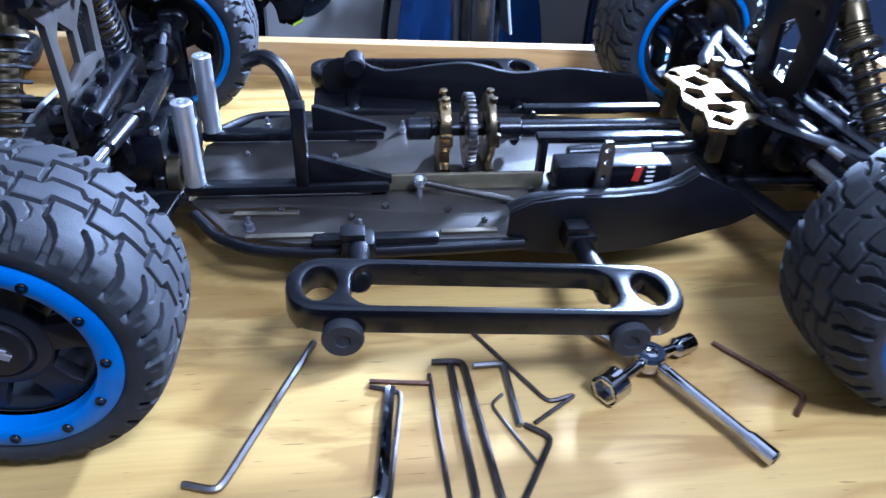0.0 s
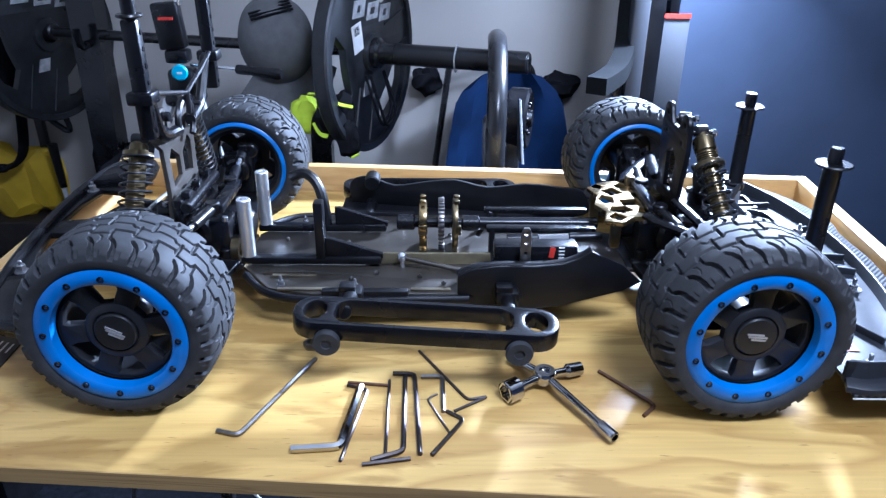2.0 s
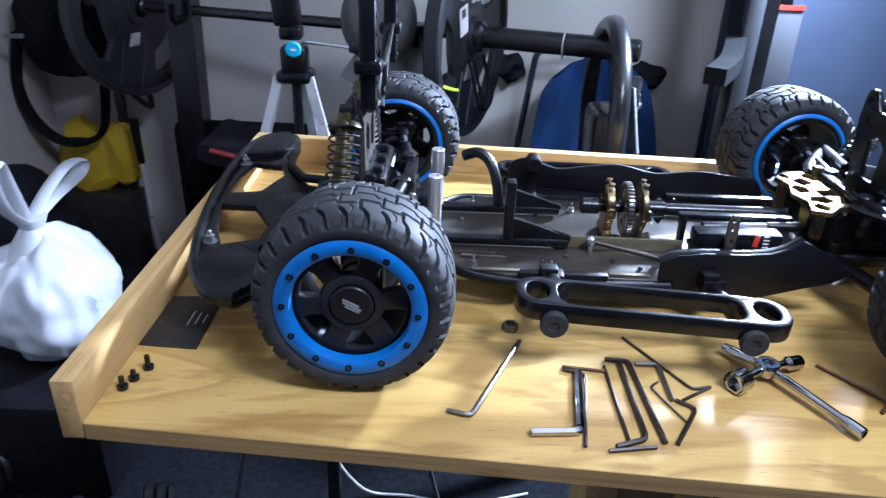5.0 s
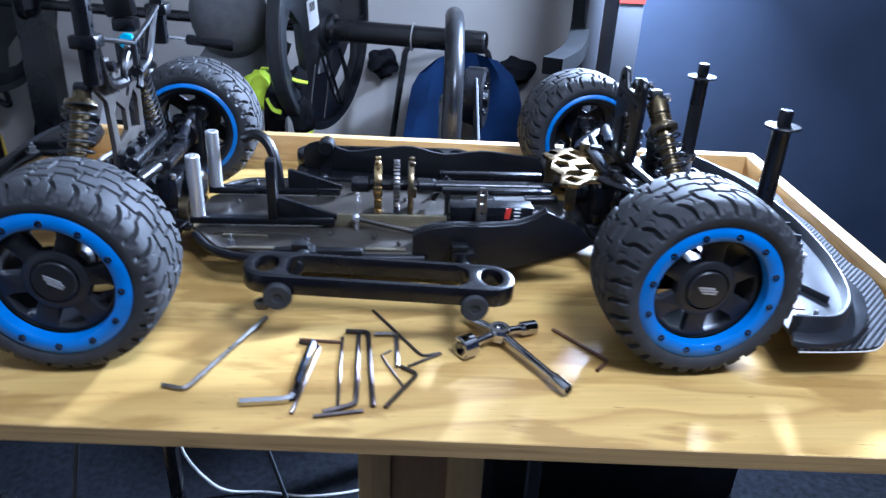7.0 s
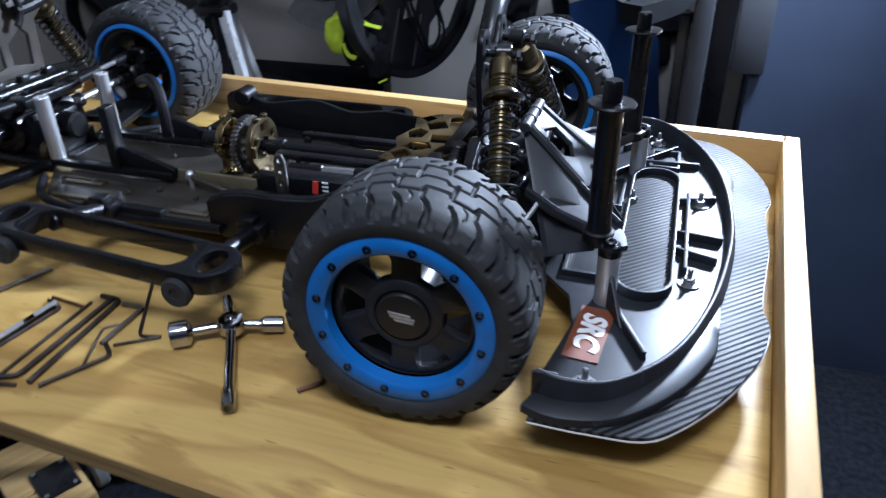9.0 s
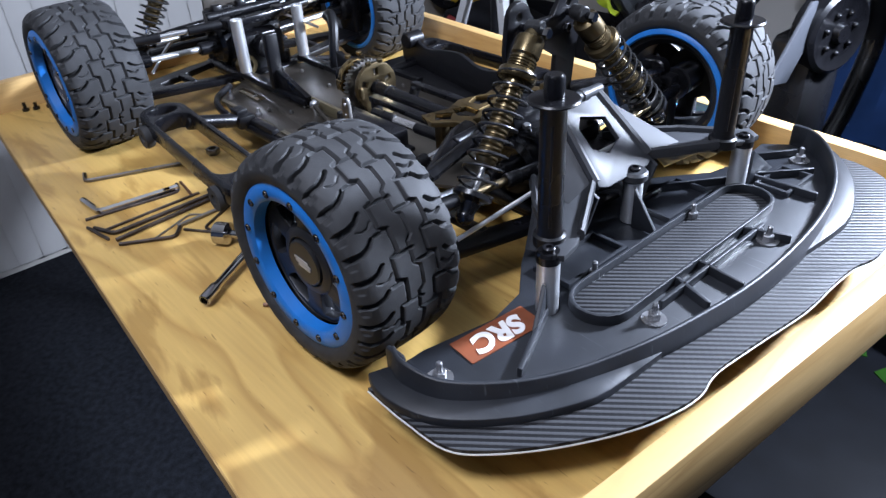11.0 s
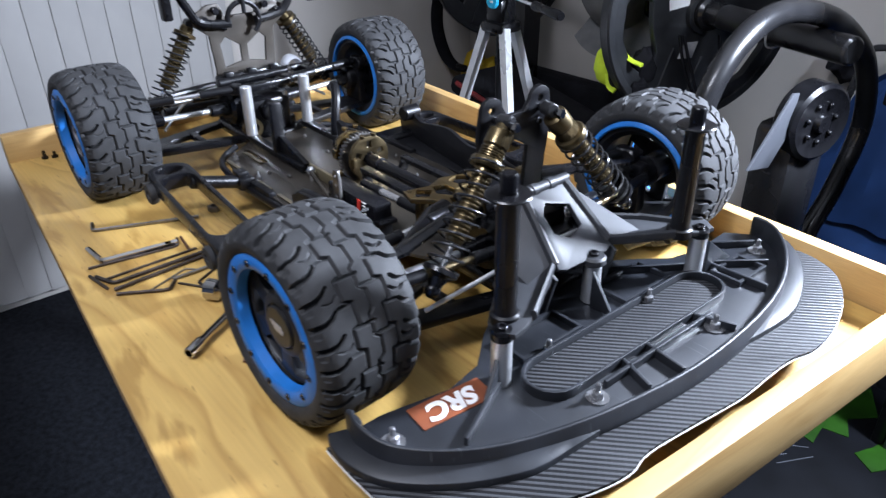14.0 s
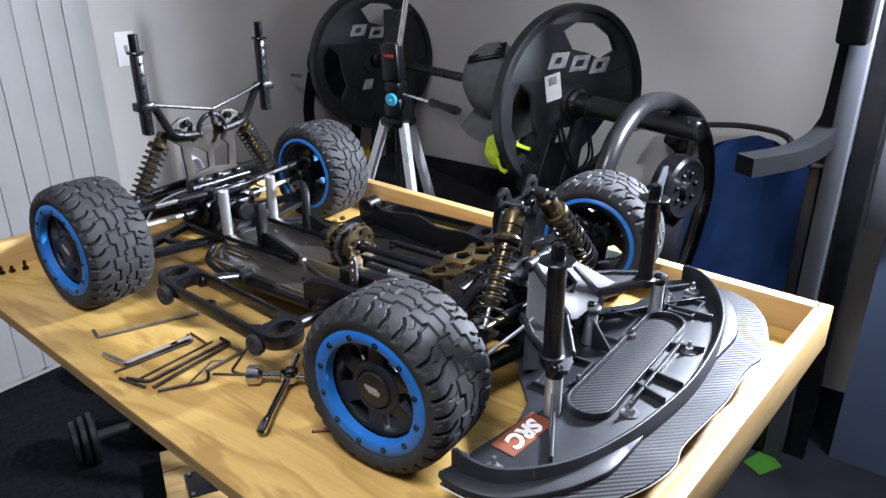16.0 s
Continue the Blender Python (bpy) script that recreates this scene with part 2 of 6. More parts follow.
PINE = wood("pine_board", (0.60, 0.40, 0.16), (0.40, 0.225, 0.065), (1.2, 30.0, 30.0), 3.0, False)
PINEY = wood("pine_board_across", (0.60, 0.40, 0.16), (0.40, 0.225, 0.065), (30.0, 1.2, 30.0), 3.0, False)
PINEZ = wood("pine_post", (0.64, 0.43, 0.17), (0.42, 0.25, 0.09), (26.0, 26.0, 1.2), 3.0, False)
RUSTWOOD = wood("brown_board", (0.36, 0.21, 0.10), (0.23, 0.125, 0.06), (26.0, 26.0, 1.2), 3.0, False)
CARBON = twill("carbon_vinyl", (0.006, 0.006, 0.007), (0.050, 0.052, 0.056), 0.0053, 0.52)
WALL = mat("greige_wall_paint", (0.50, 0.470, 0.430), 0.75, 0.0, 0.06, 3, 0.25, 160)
# Near-black base lifted towards blue: veiling haze is put into the colour.
DARK = mat("hazed_black", (0.030, 0.042, 0.072), 0.6, 0.0, 0.35, 2, 0.1, 60)
CARPET = mat("charcoal_carpet", (0.0095, 0.0105, 0.0135), 0.95, 0.0, 0.5, 60, 0.8, 220, spec=0.1)
CEIL = mat("white_ceiling_paint", (0.70, 0.69, 0.67), 0.85, 0.0, 0.05, 4, 0.3, 120)
BLIND = mat("off_white_vinyl_slat", (0.35, 0.342, 0.33), 0.55, 0.0, 0.05, 5)
MARK = mat("worn_silver_mark", (0.46, 0.46, 0.47), 0.4, 0.3, 0.35, 50)
IRON = mat("grey_black_iron", (0.017, 0.018, 0.020), 0.42, 0.1, 0.3, 40, 0.3, 250)
BLACKTUBE = mat("gloss_black_tube", (0.012, 0.012, 0.013), 0.28, 0.0, 0.2, 20)
BLUECLOTH = mat("blue_plastic_cloth", (0.006, 0.019, 0.062), 0.85, 0.0, 0.3, 9, 0.3, 40, spec=0.15)
BLACKCLOTH = mat("black_cloth", (0.008, 0.008, 0.010), 0.9, 0.0, 0.4, 20, 0.6, 120, spec=0.12)
GREYCLOTH = mat("grey_cap_cloth", (0.10, 0.10, 0.10), 0.9, 0.0, 0.15, 40, 0.5, 500)
NEON = mat("neon_yellow_cloth", (0.52, 0.68, 0.02), 0.7, 0.0, 0.1, 40)
YELLOW = mat("yellow_plastic", (0.60, 0.40, 0.015), 0.5, 0.0, 0.15, 12)
GREEN = mat("bright_green_print", (0.010, 0.042, 0.002), 0.7, 0.0, 0.35, 14, spec=0.1)
VINYL = mat("black_vinyl_padding", (0.0045, 0.0050, 0.0055), 0.8, 0.0, 0.3, 14, 0.2, 300, spec=0.1)
SACK = mat("black_printed_sack", (0.0028, 0.0032, 0.0045), 0.6, 0.0, 0.4, 12, 0.5, 30, spec=0.12)
BAG = mat("white_bag_film", (0.52, 0.53, 0.56), 0.4, 0.0, 0.08, 14, 0.5, 45)
ALU = mat("silver_aluminium", (0.72, 0.73, 0.74), 0.36, 0.5, 0.08, 30)
CYAN = mat("blue_knob_print", (0.03, 0.36, 0.56), 0.4, 0.0, 0.1, 40)
CABLE = mat("white_cable", (0.62, 0.62, 0.60), 0.5, 0.0, 0.05, 40)
GREYP = mat("grey_painted_metal", (0.060, 0.064, 0.074), 0.5, 0.1, 0.12, 8)
PALEGOLD = mat("pale_gold_bar", (0.36, 0.31, 0.19), 0.38, 0.75, 0.15, 60)
GOLDSTRIP = mat("pale_gold_strip", (0.22, 0.19, 0.13), 0.45, 0.9, 0.12, 60)
BOARD = mat("dark_card", (0.020, 0.016, 0.015), 0.5, 0.0, 0.3, 40)

# ---- building helpers ----


def thing(name, label, category, group="", kind="", at=None):
    ob = new(name)
    ob.empty_display_size = 0.05
    if at is not None:
        ob.matrix_basis = at
    return tagged(ob, label, category, group, kind)


def to_mesh(name, bm, material, sharp=35):
    me = bpy.data.meshes.new(name)
    bmesh.ops.recalc_face_normals(bm, faces=bm.faces)
    bm.to_mesh(me)
    bm.free()
    me.materials.append(material)
    me.shade_smooth()
    me.set_sharp_from_angle(angle=radians(sharp))
    return me


def part(name, bm, material, parent, label="", sharp=35):
    ob = new(name, to_mesh(name, bm, material, sharp))
    ob.parent = parent
    return tagged(ob, label)


def solo(name, bm, material, label, category, group="", kind="", sharp=35, at=None):
    ob = new(name, to_mesh(name, bm, material, sharp))
    if at is not None:
        ob.matrix_basis = at
    return tagged(ob, label, category, group, kind)


def absorb(bm, other, m=None):
    if m is not None:
        bmesh.ops.transform(other, matrix=m, verts=other.verts)
    me = bpy.data.meshes.new("tmp")
    other.to_mesh(me)
    other.free()
    bm.from_mesh(me)
    bpy.data.meshes.remove(me)
    return bm


def box(bm, c, s, bevel=0.0, m=None, seg=2):
    o = bmesh.new()
    bmesh.ops.create_cube(o, size=1.0)
    bmesh.ops.scale(o, vec=s, verts=o.verts)
    if bevel:
        bmesh.ops.bevel(o, geom=o.edges[:], offset=bevel, segments=seg, profile=0.5, affect="EDGES")
    bmesh.ops.translate(o, vec=c, verts=o.verts)
    return absorb(bm, o, m)


def axis_frame(a, b):
    d = Vector(b) - Vector(a)
    q = d.to_track_quat("Z", "Y").to_matrix().to_4x4()
    return Matrix.Translation(a) @ q, d.length


def lathe(bm, prof, n=24, m=None, closed=False):
    """Turn (radius, height) pairs about z."""
    o = bmesh.new()
    rings = []
    for r, h in prof:
        if r < 1e-6:
            rings.append([o.verts.new((0, 0, h))])
        else:
            rings.append([o.verts.new((r * math.cos(2 * math.pi * k / n), r * math.sin(2 * math.pi * k / n), h)) for k in range(n)])
    pairs = list(zip(rings, rings[1:])) + ([(rings[-1], rings[0])] if closed else [])
    for p, q in pairs:
        for k in range(n):
            j = (k + 1) % n
            if len(p) == 1 and len(q) == 1:
                continue
            if len(p) == 1:
                o.faces.new((p[0], q[k], q[j]))
            elif len(q) == 1:
                o.faces.new((p[k], p[j], q[0]))
            else:
                o.faces.new((p[k], p[j], q[j], q[k]))
    return absorb(bm, o, m)


def rod(bm, a, b, r, r2=None, n=14, ch=0.0):
    m, length = axis_frame(a, b)
    r2 = r if r2 is None else r2
    ch = ch or min(r, r2) * 0.18
    return lathe(bm, [(0, 0), (r - ch, 0), (r, ch), (r2, length - ch), (r2 - ch, length), (0, length)], n, m)


def curve(pts, n=6, closed=False):
    """Points of a smooth curve through pts."""
    pts = [Vector(p) for p in pts]
    out = []
    count = len(pts)
    for i in range(count if closed else count - 1):
        if closed:
            p = [pts[(i + k - 1) % count] for k in range(4)]
        else:
            p = [pts[max(0, min(count - 1, i + k - 1))] for k in range(4)]
        for k in range(n):
            t = k / n
            out.append(0.5 * ((2 * p[1]) + (p[2] - p[0]) * t + (2 * p[0] - 5 * p[1] + 4 * p[2] - p[3]) * t * t + (3 * p[1] - p[0] - 3 * p[2] + p[3]) * t ** 3))
    if not closed:
        out.append(pts[-1])
    return out


def tube(bm, pts, r, n=10, closed=False, flat=1.0, twist=0.0, r_end=None):
    """Sweep a round (or flattened) section along pts."""
    pts = [Vector(p) for p in pts]
    o = bmesh.new()
    rings, up = [], None
    count = len(pts)
    for i, p in enumerate(pts):
        a = pts[(i - 1) % count] if closed or i else p
        b = pts[(i + 1) % count] if closed or i < count - 1 else p
        d = (b - a).normalized()
        if up is None:
            up = Vector((0, 0, 1)) if abs(d.z) < 0.9 else Vector((1, 0, 0))
        up = (up - d * up.dot(d)).normalized()
        side = d.cross(up)
        rr = r if r_end is None else r + (r_end - r) * i / (count - 1)
        rings.append([o.verts.new(p + (side * math.cos(2 * math.pi * k / n + twist) + up * math.sin(2 * math.pi * k / n + twist) * flat) * rr) for k in range(n)])
    for p, q in list(zip(rings, rings[1:])) + ([(rings[-1], rings[0])] if closed else []):
        for k in range(n):
            o.faces.new((p[k], p[(k + 1) % n], q[(k + 1) % n], q[k]))
    if not closed:
        o.faces.new(rings[0])
        o.faces.new(rings[-1])
    return absorb(bm, o)


def plate(bm, outline, holes=(), t=0.004, m=None, bevel=0.0005):
    """A flat plate in x, y with holes through it, its thickness t from z = 0 up."""
    cu = bpy.data.curves.new("tmp", "CURVE")
    cu.dimensions, cu.fill_mode = "2D", "BOTH"
    cu.extrude, cu.bevel_depth, cu.bevel_resolution = max(t / 2 - bevel, 0.0001), bevel, 1
    cu.offset = -bevel
    for ring in (outline, *holes):
        sp = cu.splines.new("POLY")
        sp.points.add(len(ring) - 1)
        for q, p in zip(sp.points, ring):
            q.co = (p[0], p[1], 0, 1)
        sp.use_cyclic_u = True
    ob = bpy.data.objects.new("tmp", cu)
    me = bpy.data.meshes.new_from_object(ob)
    o = bmesh.new()
    o.from_mesh(me)
    bpy.data.objects.remove(ob)
    bpy.data.curves.remove(cu)
    bpy.data.meshes.remove(me)
    bmesh.ops.remove_doubles(o, verts=o.verts, dist=1e-6)
    bmesh.ops.translate(o, vec=(0, 0, t / 2), verts=o.verts)
    return absorb(bm, o, m)


def circle(x, y, r, n=16, ry=None):
    ry = r if ry is None else ry
    return [(x + r * math.cos(2 * math.pi * k / n), y + ry * math.sin(2 * math.pi * k / n)) for k in range(n)]


def slot(x0, x1, y, r, n=8):
    """A slot with round ends along x."""
    return [(x1 + r * math.cos(a), y + r * math.sin(a)) for a in np.linspace(-math.pi / 2, math.pi / 2, n)] + \
        [(x0 + r * math.cos(a), y + r * math.sin(a)) for a in np.linspace(math.pi / 2, 1.5 * math.pi, n)]


UPRIGHT_XZ = Matrix(((1, 0, 0, 0), (0, 0, -1, 0), (0, 1, 0, 0), (0, 0, 0, 1)))   # x, y of a plate to x, z; thickness to -y
UPRIGHT_YZ = Matrix(((0, 0, 1, 0), (1, 0, 0, 0), (0, 1, 0, 0), (0, 0, 0, 1)))    # x, y of a plate to y, z; thickness to +x


def shift(x, y, z):
    return Matrix.Translation((x, y, z))


def hexnut(bm, x, y, z, r, h, axis="Z", washer=0.0, stud=0.0055):
    m = shift(x, y, z) @ (Matrix.Rotation(radians(90), 4, "X") if axis == "Y" else Matrix())
    if washer:
        lathe(bm, [(0, 0), (washer, 0), (washer, 0.0012), (0, 0.0012)], 20, m)
    lathe(bm, [(0, 0.001), (r, 0.001), (r, h), (r * 0.86, h + 0.0008), (0, h + 0.0008)], 6, m)
    lathe(bm, [(0, h), (r * 0.45, h), (r * 0.45, h + stud), (r * 0.3, h + stud + 0.001), (0, h + stud + 0.001)], 10, m)
    return bm

# ---- room ----
FLOOR_Z = -0.90


def wall_box(name, c, s, material, label, category="wall"):
    return solo(name, box(bmesh.new(), c, s), material, label, category, kind="structure")


wall_box("floor", (0.4, -0.6, FLOOR_Z - 0.05), (5.0, 5.4, 0.10), CARPET, "charcoal carpet floor under the bench", "floor")
wall_box("ceiling", (0.4, -0.6, 1.60), (5.0, 5.4, 0.10), CEIL, "plain white painted ceiling", "ceiling")
wall_box("wall_north", (0.4, 1.80, 0.325), (5.0, 0.12, 2.45), WALL, "greige painted plaster wall behind the gym weights")
wall_box("wall_west", (-1.79, -0.6, 0.325), (0.12, 4.68, 2.45), WALL, "greige painted plaster wall with blinds")
# Unseen wall, made dark so black parts pick up less bounce.
wall_box("wall_south", (0.4, -3.06, 0.325), (4.26, 0.12, 2.45), DARK, "unseen wall darkened to cut fill and reflections")
# Unseen side wall; the dark base colour does the work of shade.
wall_box("wall_east", (2.59, -0.6, 0.325), (0.12, 4.68, 2.45), DARK, "unseen side wall with shade put into its dark colour")
wall_box("wall_partition", (1.59, 1.16, 0.325), (1.88, 0.08, 2.45), DARK, "black closet panel with blue haze in its colour")


# ---- workbench ----
def workbench():
    th = thing("workbench", "plywood workbench with pine edge boards and post legs", "workbench")
    nl, bl, br, nr = (-0.550, -0.352), (-0.556, 0.370), (0.627, 0.288), (0.570, -0.428)
    bm = plate(bmesh.new(), [nl, nr, br, bl], (), 0.018, shift(0, 0, -0.018), 0.0006)
    top = part("tabletop", bm, PLY, th, "plywood top with pale pine grain")
    o = bmesh.new()
    d = (Vector((*nr, 0)) - Vector((*nl, 0)))
    ang = math.atan2(d.y, d.x)
    box(o, (d.length / 2, -0.0006, 0), (d.length - 0.002, 0.0012, 0.0172), 0, pose(nl[0], nl[1], -0.009, 0, 0, math.degrees(ang)))
    part("ply_edge", o, PLYEDGE, th, "layered raw plywood edge")

    def board(a, b, inner, material):
        a, b = Vector((*a, 0)), Vector((*b, 0))
        dd = b - a
        an = math.degrees(math.atan2(dd.y, dd.x))
        q = bmesh.new()
        if material is PINEY:
            box(q, (0, dd.length / 2, 0.0145), (0.021, dd.length, 0.065), 0.0016, pose(a.x, a.y, 0, 0, 0, an - 90))
        else:
            box(q, (dd.length / 2, 0, 0.0145), (dd.length, 0.021, 0.065), 0.0016, pose(a.x, a.y, 0, 0, 0, an))
        part("edge_board", q, material, th)
    board((-0.5775, 0.3822), (0.6325, 0.2993), 0, PINE)
    board((-0.561, -0.353), (-0.567, 0.371), 0, PINEY)
    board((0.5815, -0.428), (0.6385, 0.3095), 0, PINEY)
    for x, y, w, d, m in ((-0.45, 0.300, 0.026, 0.026, BLACKTUBE), (0.30, 0.220, 0.026, 0.026, BLACKTUBE), (-0.0165, -0.146, 0.041, 0.089, PINEZ), (0.0995, -0.146, 0.047, 0.089, PINEZ)):
        part("leg", box(bmesh.new(), (x, y, (FLOOR_Z - 0.018) / 2), (w, d, -FLOOR_Z - 0.018), 0.003), m, th)
    part("leg_filler", box(bmesh.new(), (0.040, -0.142, (FLOOR_Z - 0.018) / 2), (0.072, 0.086, -FLOOR_Z - 0.020), 0.002), RUSTWOOD, th, "darker board between the posts")
    return th


workbench()


# ---- the truck ----
truck = thing("truck_chassis", "large black radio-controlled truck rolling chassis with blue wheels", "model truck")
TYRE_R, HUB_Z = 0.0975, 0.0965


# half section of the tread from the crown down the shoulder: (offset from the middle, radius), in mm
SECTION = [(0.0, 97.5), (15.0, 97.2), (26.0, 96.4), (34.0, 95.0), (39.5, 92.8), (43.2, 89.8), (45.3, 86.4), (46.2, 83.4), (46.4, 81.6)]


def tread_mesh():
    """The tread band as a fine grid: two rows of stepped centre blocks, crescent cuts, and open notches between the shoulder lugs."""
    n, cells, rows_y = 15, 960, 116
    span = 2 * math.pi * TYRE_R * 1000 / n
    sec = np.array(SECTION)
    run = np.concatenate([[0.0], np.cumsum(np.hypot(*np.diff(sec, axis=0).T))])
    us = np.linspace(-run[-1], run[-1], rows_y)
    yy = np.sign(us) * np.interp(np.abs(us), run, sec[:, 0])
    rr = np.interp(np.abs(us), run, sec[:, 1])
    rr = np.convolve(np.pad(rr, 2, mode="edge"), np.ones(5) / 5, "valid")
    ty, tr = np.gradient(yy), np.gradient(rr)
    ln = np.hypot(ty, tr)
    ny, nr = -tr / ln, ty / ln
    th = np.arange(cells) / cells * 2 * math.pi
    a, y = np.meshgrid((th * n / (2 * math.pi)) % 1.0 * span, us, indexing="ij")
    out = np.abs(y)

    def dist(p, q):
        best = np.full(a.shape, 99.0)
        for off in (-span, 0, span):
            px, py, qx, qy = p[0] * span + off, p[1], q[0] * span + off, q[1]
            dx, dy = qx - px, qy - py
            t = np.clip(((a - px) * dx + (y - py) * dy) / (dx * dx + dy * dy), 0, 1)
            best = np.minimum(best, np.hypot(a - px - t * dx, y - py - t * dy))
        return best

    def groove(points, half, depth, open_end=False):
        d = np.full(a.shape, 99.0)
        for p, q in zip(points, points[1:]):
            d = np.minimum(d, dist(p, q))
        h = half * (1 + 1.1 * np.clip((out - 28) / 14, 0, 1)) if open_end else half
        g = depth * np.clip((h + 0.6 - d) / 1.2, 0, 1)
        return g * (1 - np.clip((out - 47.5) / 4.0, 0, 1))

    cut = np.zeros(a.shape)
    for s, o in ((-1, 0.0), (1, 0.27)):
        for pts, half, depth, free in (
                ([(0.02, 18.0), (0.46, 18.0), (0.52, 12.0), (0.96, 12.0), (1.02, 18.0)], 1.15, 3.5, False),
                ([(0.02, 0.0), (0.02, 18.0)], 1.25, 3.6, False),
                ([(0.52, 12.0), (0.54, 23.0)], 1.25, 3.6, False),
                ([(0.06, 26.0), (0.17, 30.0), (0.24, 36.0), (0.28, 54.0)], 1.3, 4.8, True),
                ([(0.56, 26.0), (0.67, 30.0), (0.74, 36.0), (0.78, 54.0)], 1.3, 4.8, True),
                ([(0.28, 21.5), (0.37, 25.0), (0.39, 29.5), (0.35, 33.0)], 1.1 if s > 0 else 0.5, 3.0 if s > 0 else 1.6, False)):
            cut = np.maximum(cut, groove([(p + o, s * q) for p, q in pts], half, depth, free))
    for p in ([(0.0, -2.4), (0.30, -2.4), (0.40, 2.4), (0.78, 2.4), (0.88, -2.4), (1.0, -2.4)],):
        cut = np.maximum(cut, groove(p, 0.9, 2.8))
    # lugs stand a little proud of the sidewall, each with a sunk outer face
    lug = (2 * a / span + np.where(y > 0, -0.54, 0.0)) % 1.0
    face = np.clip((out - 41.0) / 3.0, 0, 1) * (1 - np.clip((out - 46.5) / 2.5, 0, 1))
    cut = np.maximum(cut, 1.2 * face * np.clip((lug - 0.62) / 0.06, 0, 1) * np.clip((0.96 - lug) / 0.06, 0, 1))
    proud = 0.5 * (1 - np.clip((out - 47.0) / 1.5, 0, 1))
    off = proud - cut
    r = rr[None, :] + nr[None, :] * off
    w = yy[None, :] + ny[None, :] * off
    co = np.stack([r * np.sin(th)[:, None], w, r * np.cos(th)[:, None]], -1).reshape(-1, 3) / 1000
    i, k = np.meshgrid(np.arange(cells), np.arange(rows_y - 1), indexing="ij")
    i2 = (i + 1) % cells
    faces = np.stack([i * rows_y + k, i * rows_y + k + 1, i2 * rows_y + k + 1, i2 * rows_y + k], -1).reshape(-1, 4)
    me = bpy.data.meshes.new("tread")
    me.from_pydata(co.tolist(), [], faces.tolist())
    me.materials.append(RUBBER)
    me.shade_smooth()
    me.set_sharp_from_angle(angle=radians(26))
    return me


def make_wheel():
    """A wheel about the y axis, its outer face towards -y."""
    w = new("wheel")
    to_y = Matrix.Rotation(radians(90), 4, "X")   # z to -y
    tyre = bmesh.new()
    prof = [(0.0705, 0.0405), (0.0722, 0.0428), (0.0745, 0.0446), (0.0775, 0.0459), (0.0805, 0.0464), (0.0822, 0.0464), (0.0820, 0.0440), (0.0845, 0.036), (0.0880, 0.018), (0.0885, 0.0)]
    prof = prof + [(r, -h) for r, h in prof[-2::-1]]
    lathe(tyre, prof, 72, to_y)
    part("tyre", tyre, RUBBER, w, "black rubber tyre")
    tread = new("tread", tread_mesh())
    tread.parent = w
    tagged(tread, "chunky grooved rubber tread")
    back = bmesh.new()
    lathe(back, [(0.0655, -0.0385), (0.0655, -0.0450), (0.0670, -0.0462), (0.0700, -0.0457), (0.0722, -0.0440), (0.0722, -0.0395)], 72, to_y, True)
    part("inner_ring", back, BLUE, w, "blue inner beadlock ring")
    ring = bmesh.new()
    lathe(ring, [(0.0565, 0.0345), (0.0575, 0.0440), (0.0590, 0.0452), (0.0640, 0.0460), (0.0700, 0.0455), (0.0725, 0.0440), (0.0728, 0.0395)], 72, to_y, True)
    part("beadlock_ring", ring, BLUE, w, "blue anodised beadlock ring")
    for k in range(12):
        a = 2 * math.pi * k / 12 + 0.13
        x, z = 0.0636 * math.cos(a), 0.0636 * math.sin(a)
        q = bmesh.new()
        lathe(q, [(0.0, 0.0456), (0.0014, 0.0456), (0.0017, 0.0468), (0.0029, 0.0470), (0.0034, 0.0463), (0.0034, 0.0450)], 10, shift(x, 0, z) @ to_y)
        part("screw", q, SATIN, w)
    rim = bmesh.new()
    lathe(rim, [(0.0562, 0.0320), (0.0556, 0.0300), (0.0540, 0.020), (0.0530, -0.034), (0.0600, -0.0405), (0.0700, -0.0405), (0.0700, -0.0385), (0.0590, -0.037)], 60, to_y)
    holes = []
    for k in range(6):
        a = 2 * math.pi * k / 6 + 0.30
        ring_pts = []
        for r, da in ((0.0315, -0.20), (0.0450, -0.30), (0.0510, -0.28), (0.0520, 0.0), (0.0510, 0.28), (0.0450, 0.30), (0.0315, 0.20)):
            ring_pts.append((r * math.cos(a + da), r * math.sin(a + da)))
        holes.append(ring_pts)
    plate(rim, circle(0, 0, 0.0555, 48), holes, 0.009, Matrix.Rotation(radians(90), 4, "X") @ shift(0, 0, 0.023), 0.0016)
    for k in range(6):
        a = 2 * math.pi * (k + 0.5) / 6 + 0.30
        m = to_y @ Matrix.Rotation(a, 4, "Z")
        box(rim, (0.0400, 0, 0.0302), (0.028, 0.0220, 0.008), 0.0028, m @ Matrix.Rotation(radians(7), 4, "Y"))
    lathe(rim, [(0.0320, 0.026), (0.0300, 0.0325), (0.0280, 0.0340), (0.0225, 0.0345), (0.0212, 0.0325), (0.0, 0.0325)], 36, to_y)
    lathe(rim, [(0.018, 0.021), (0.018, -0.012), (0.0, -0.012)], 20, to_y)
    part("rim", rim, RIMNYLON, w, "black six-spoke plastic wheel")
    cap = bmesh.new()
    lathe(cap, [(0.0206, 0.0320), (0.0203, 0.0355), (0.0190, 0.0366), (0.0, 0.0370)], 36, to_y)
    part("hub_cap", cap, BLACKTUBE, w, "gloss black hub cap")
    em = bmesh.new()
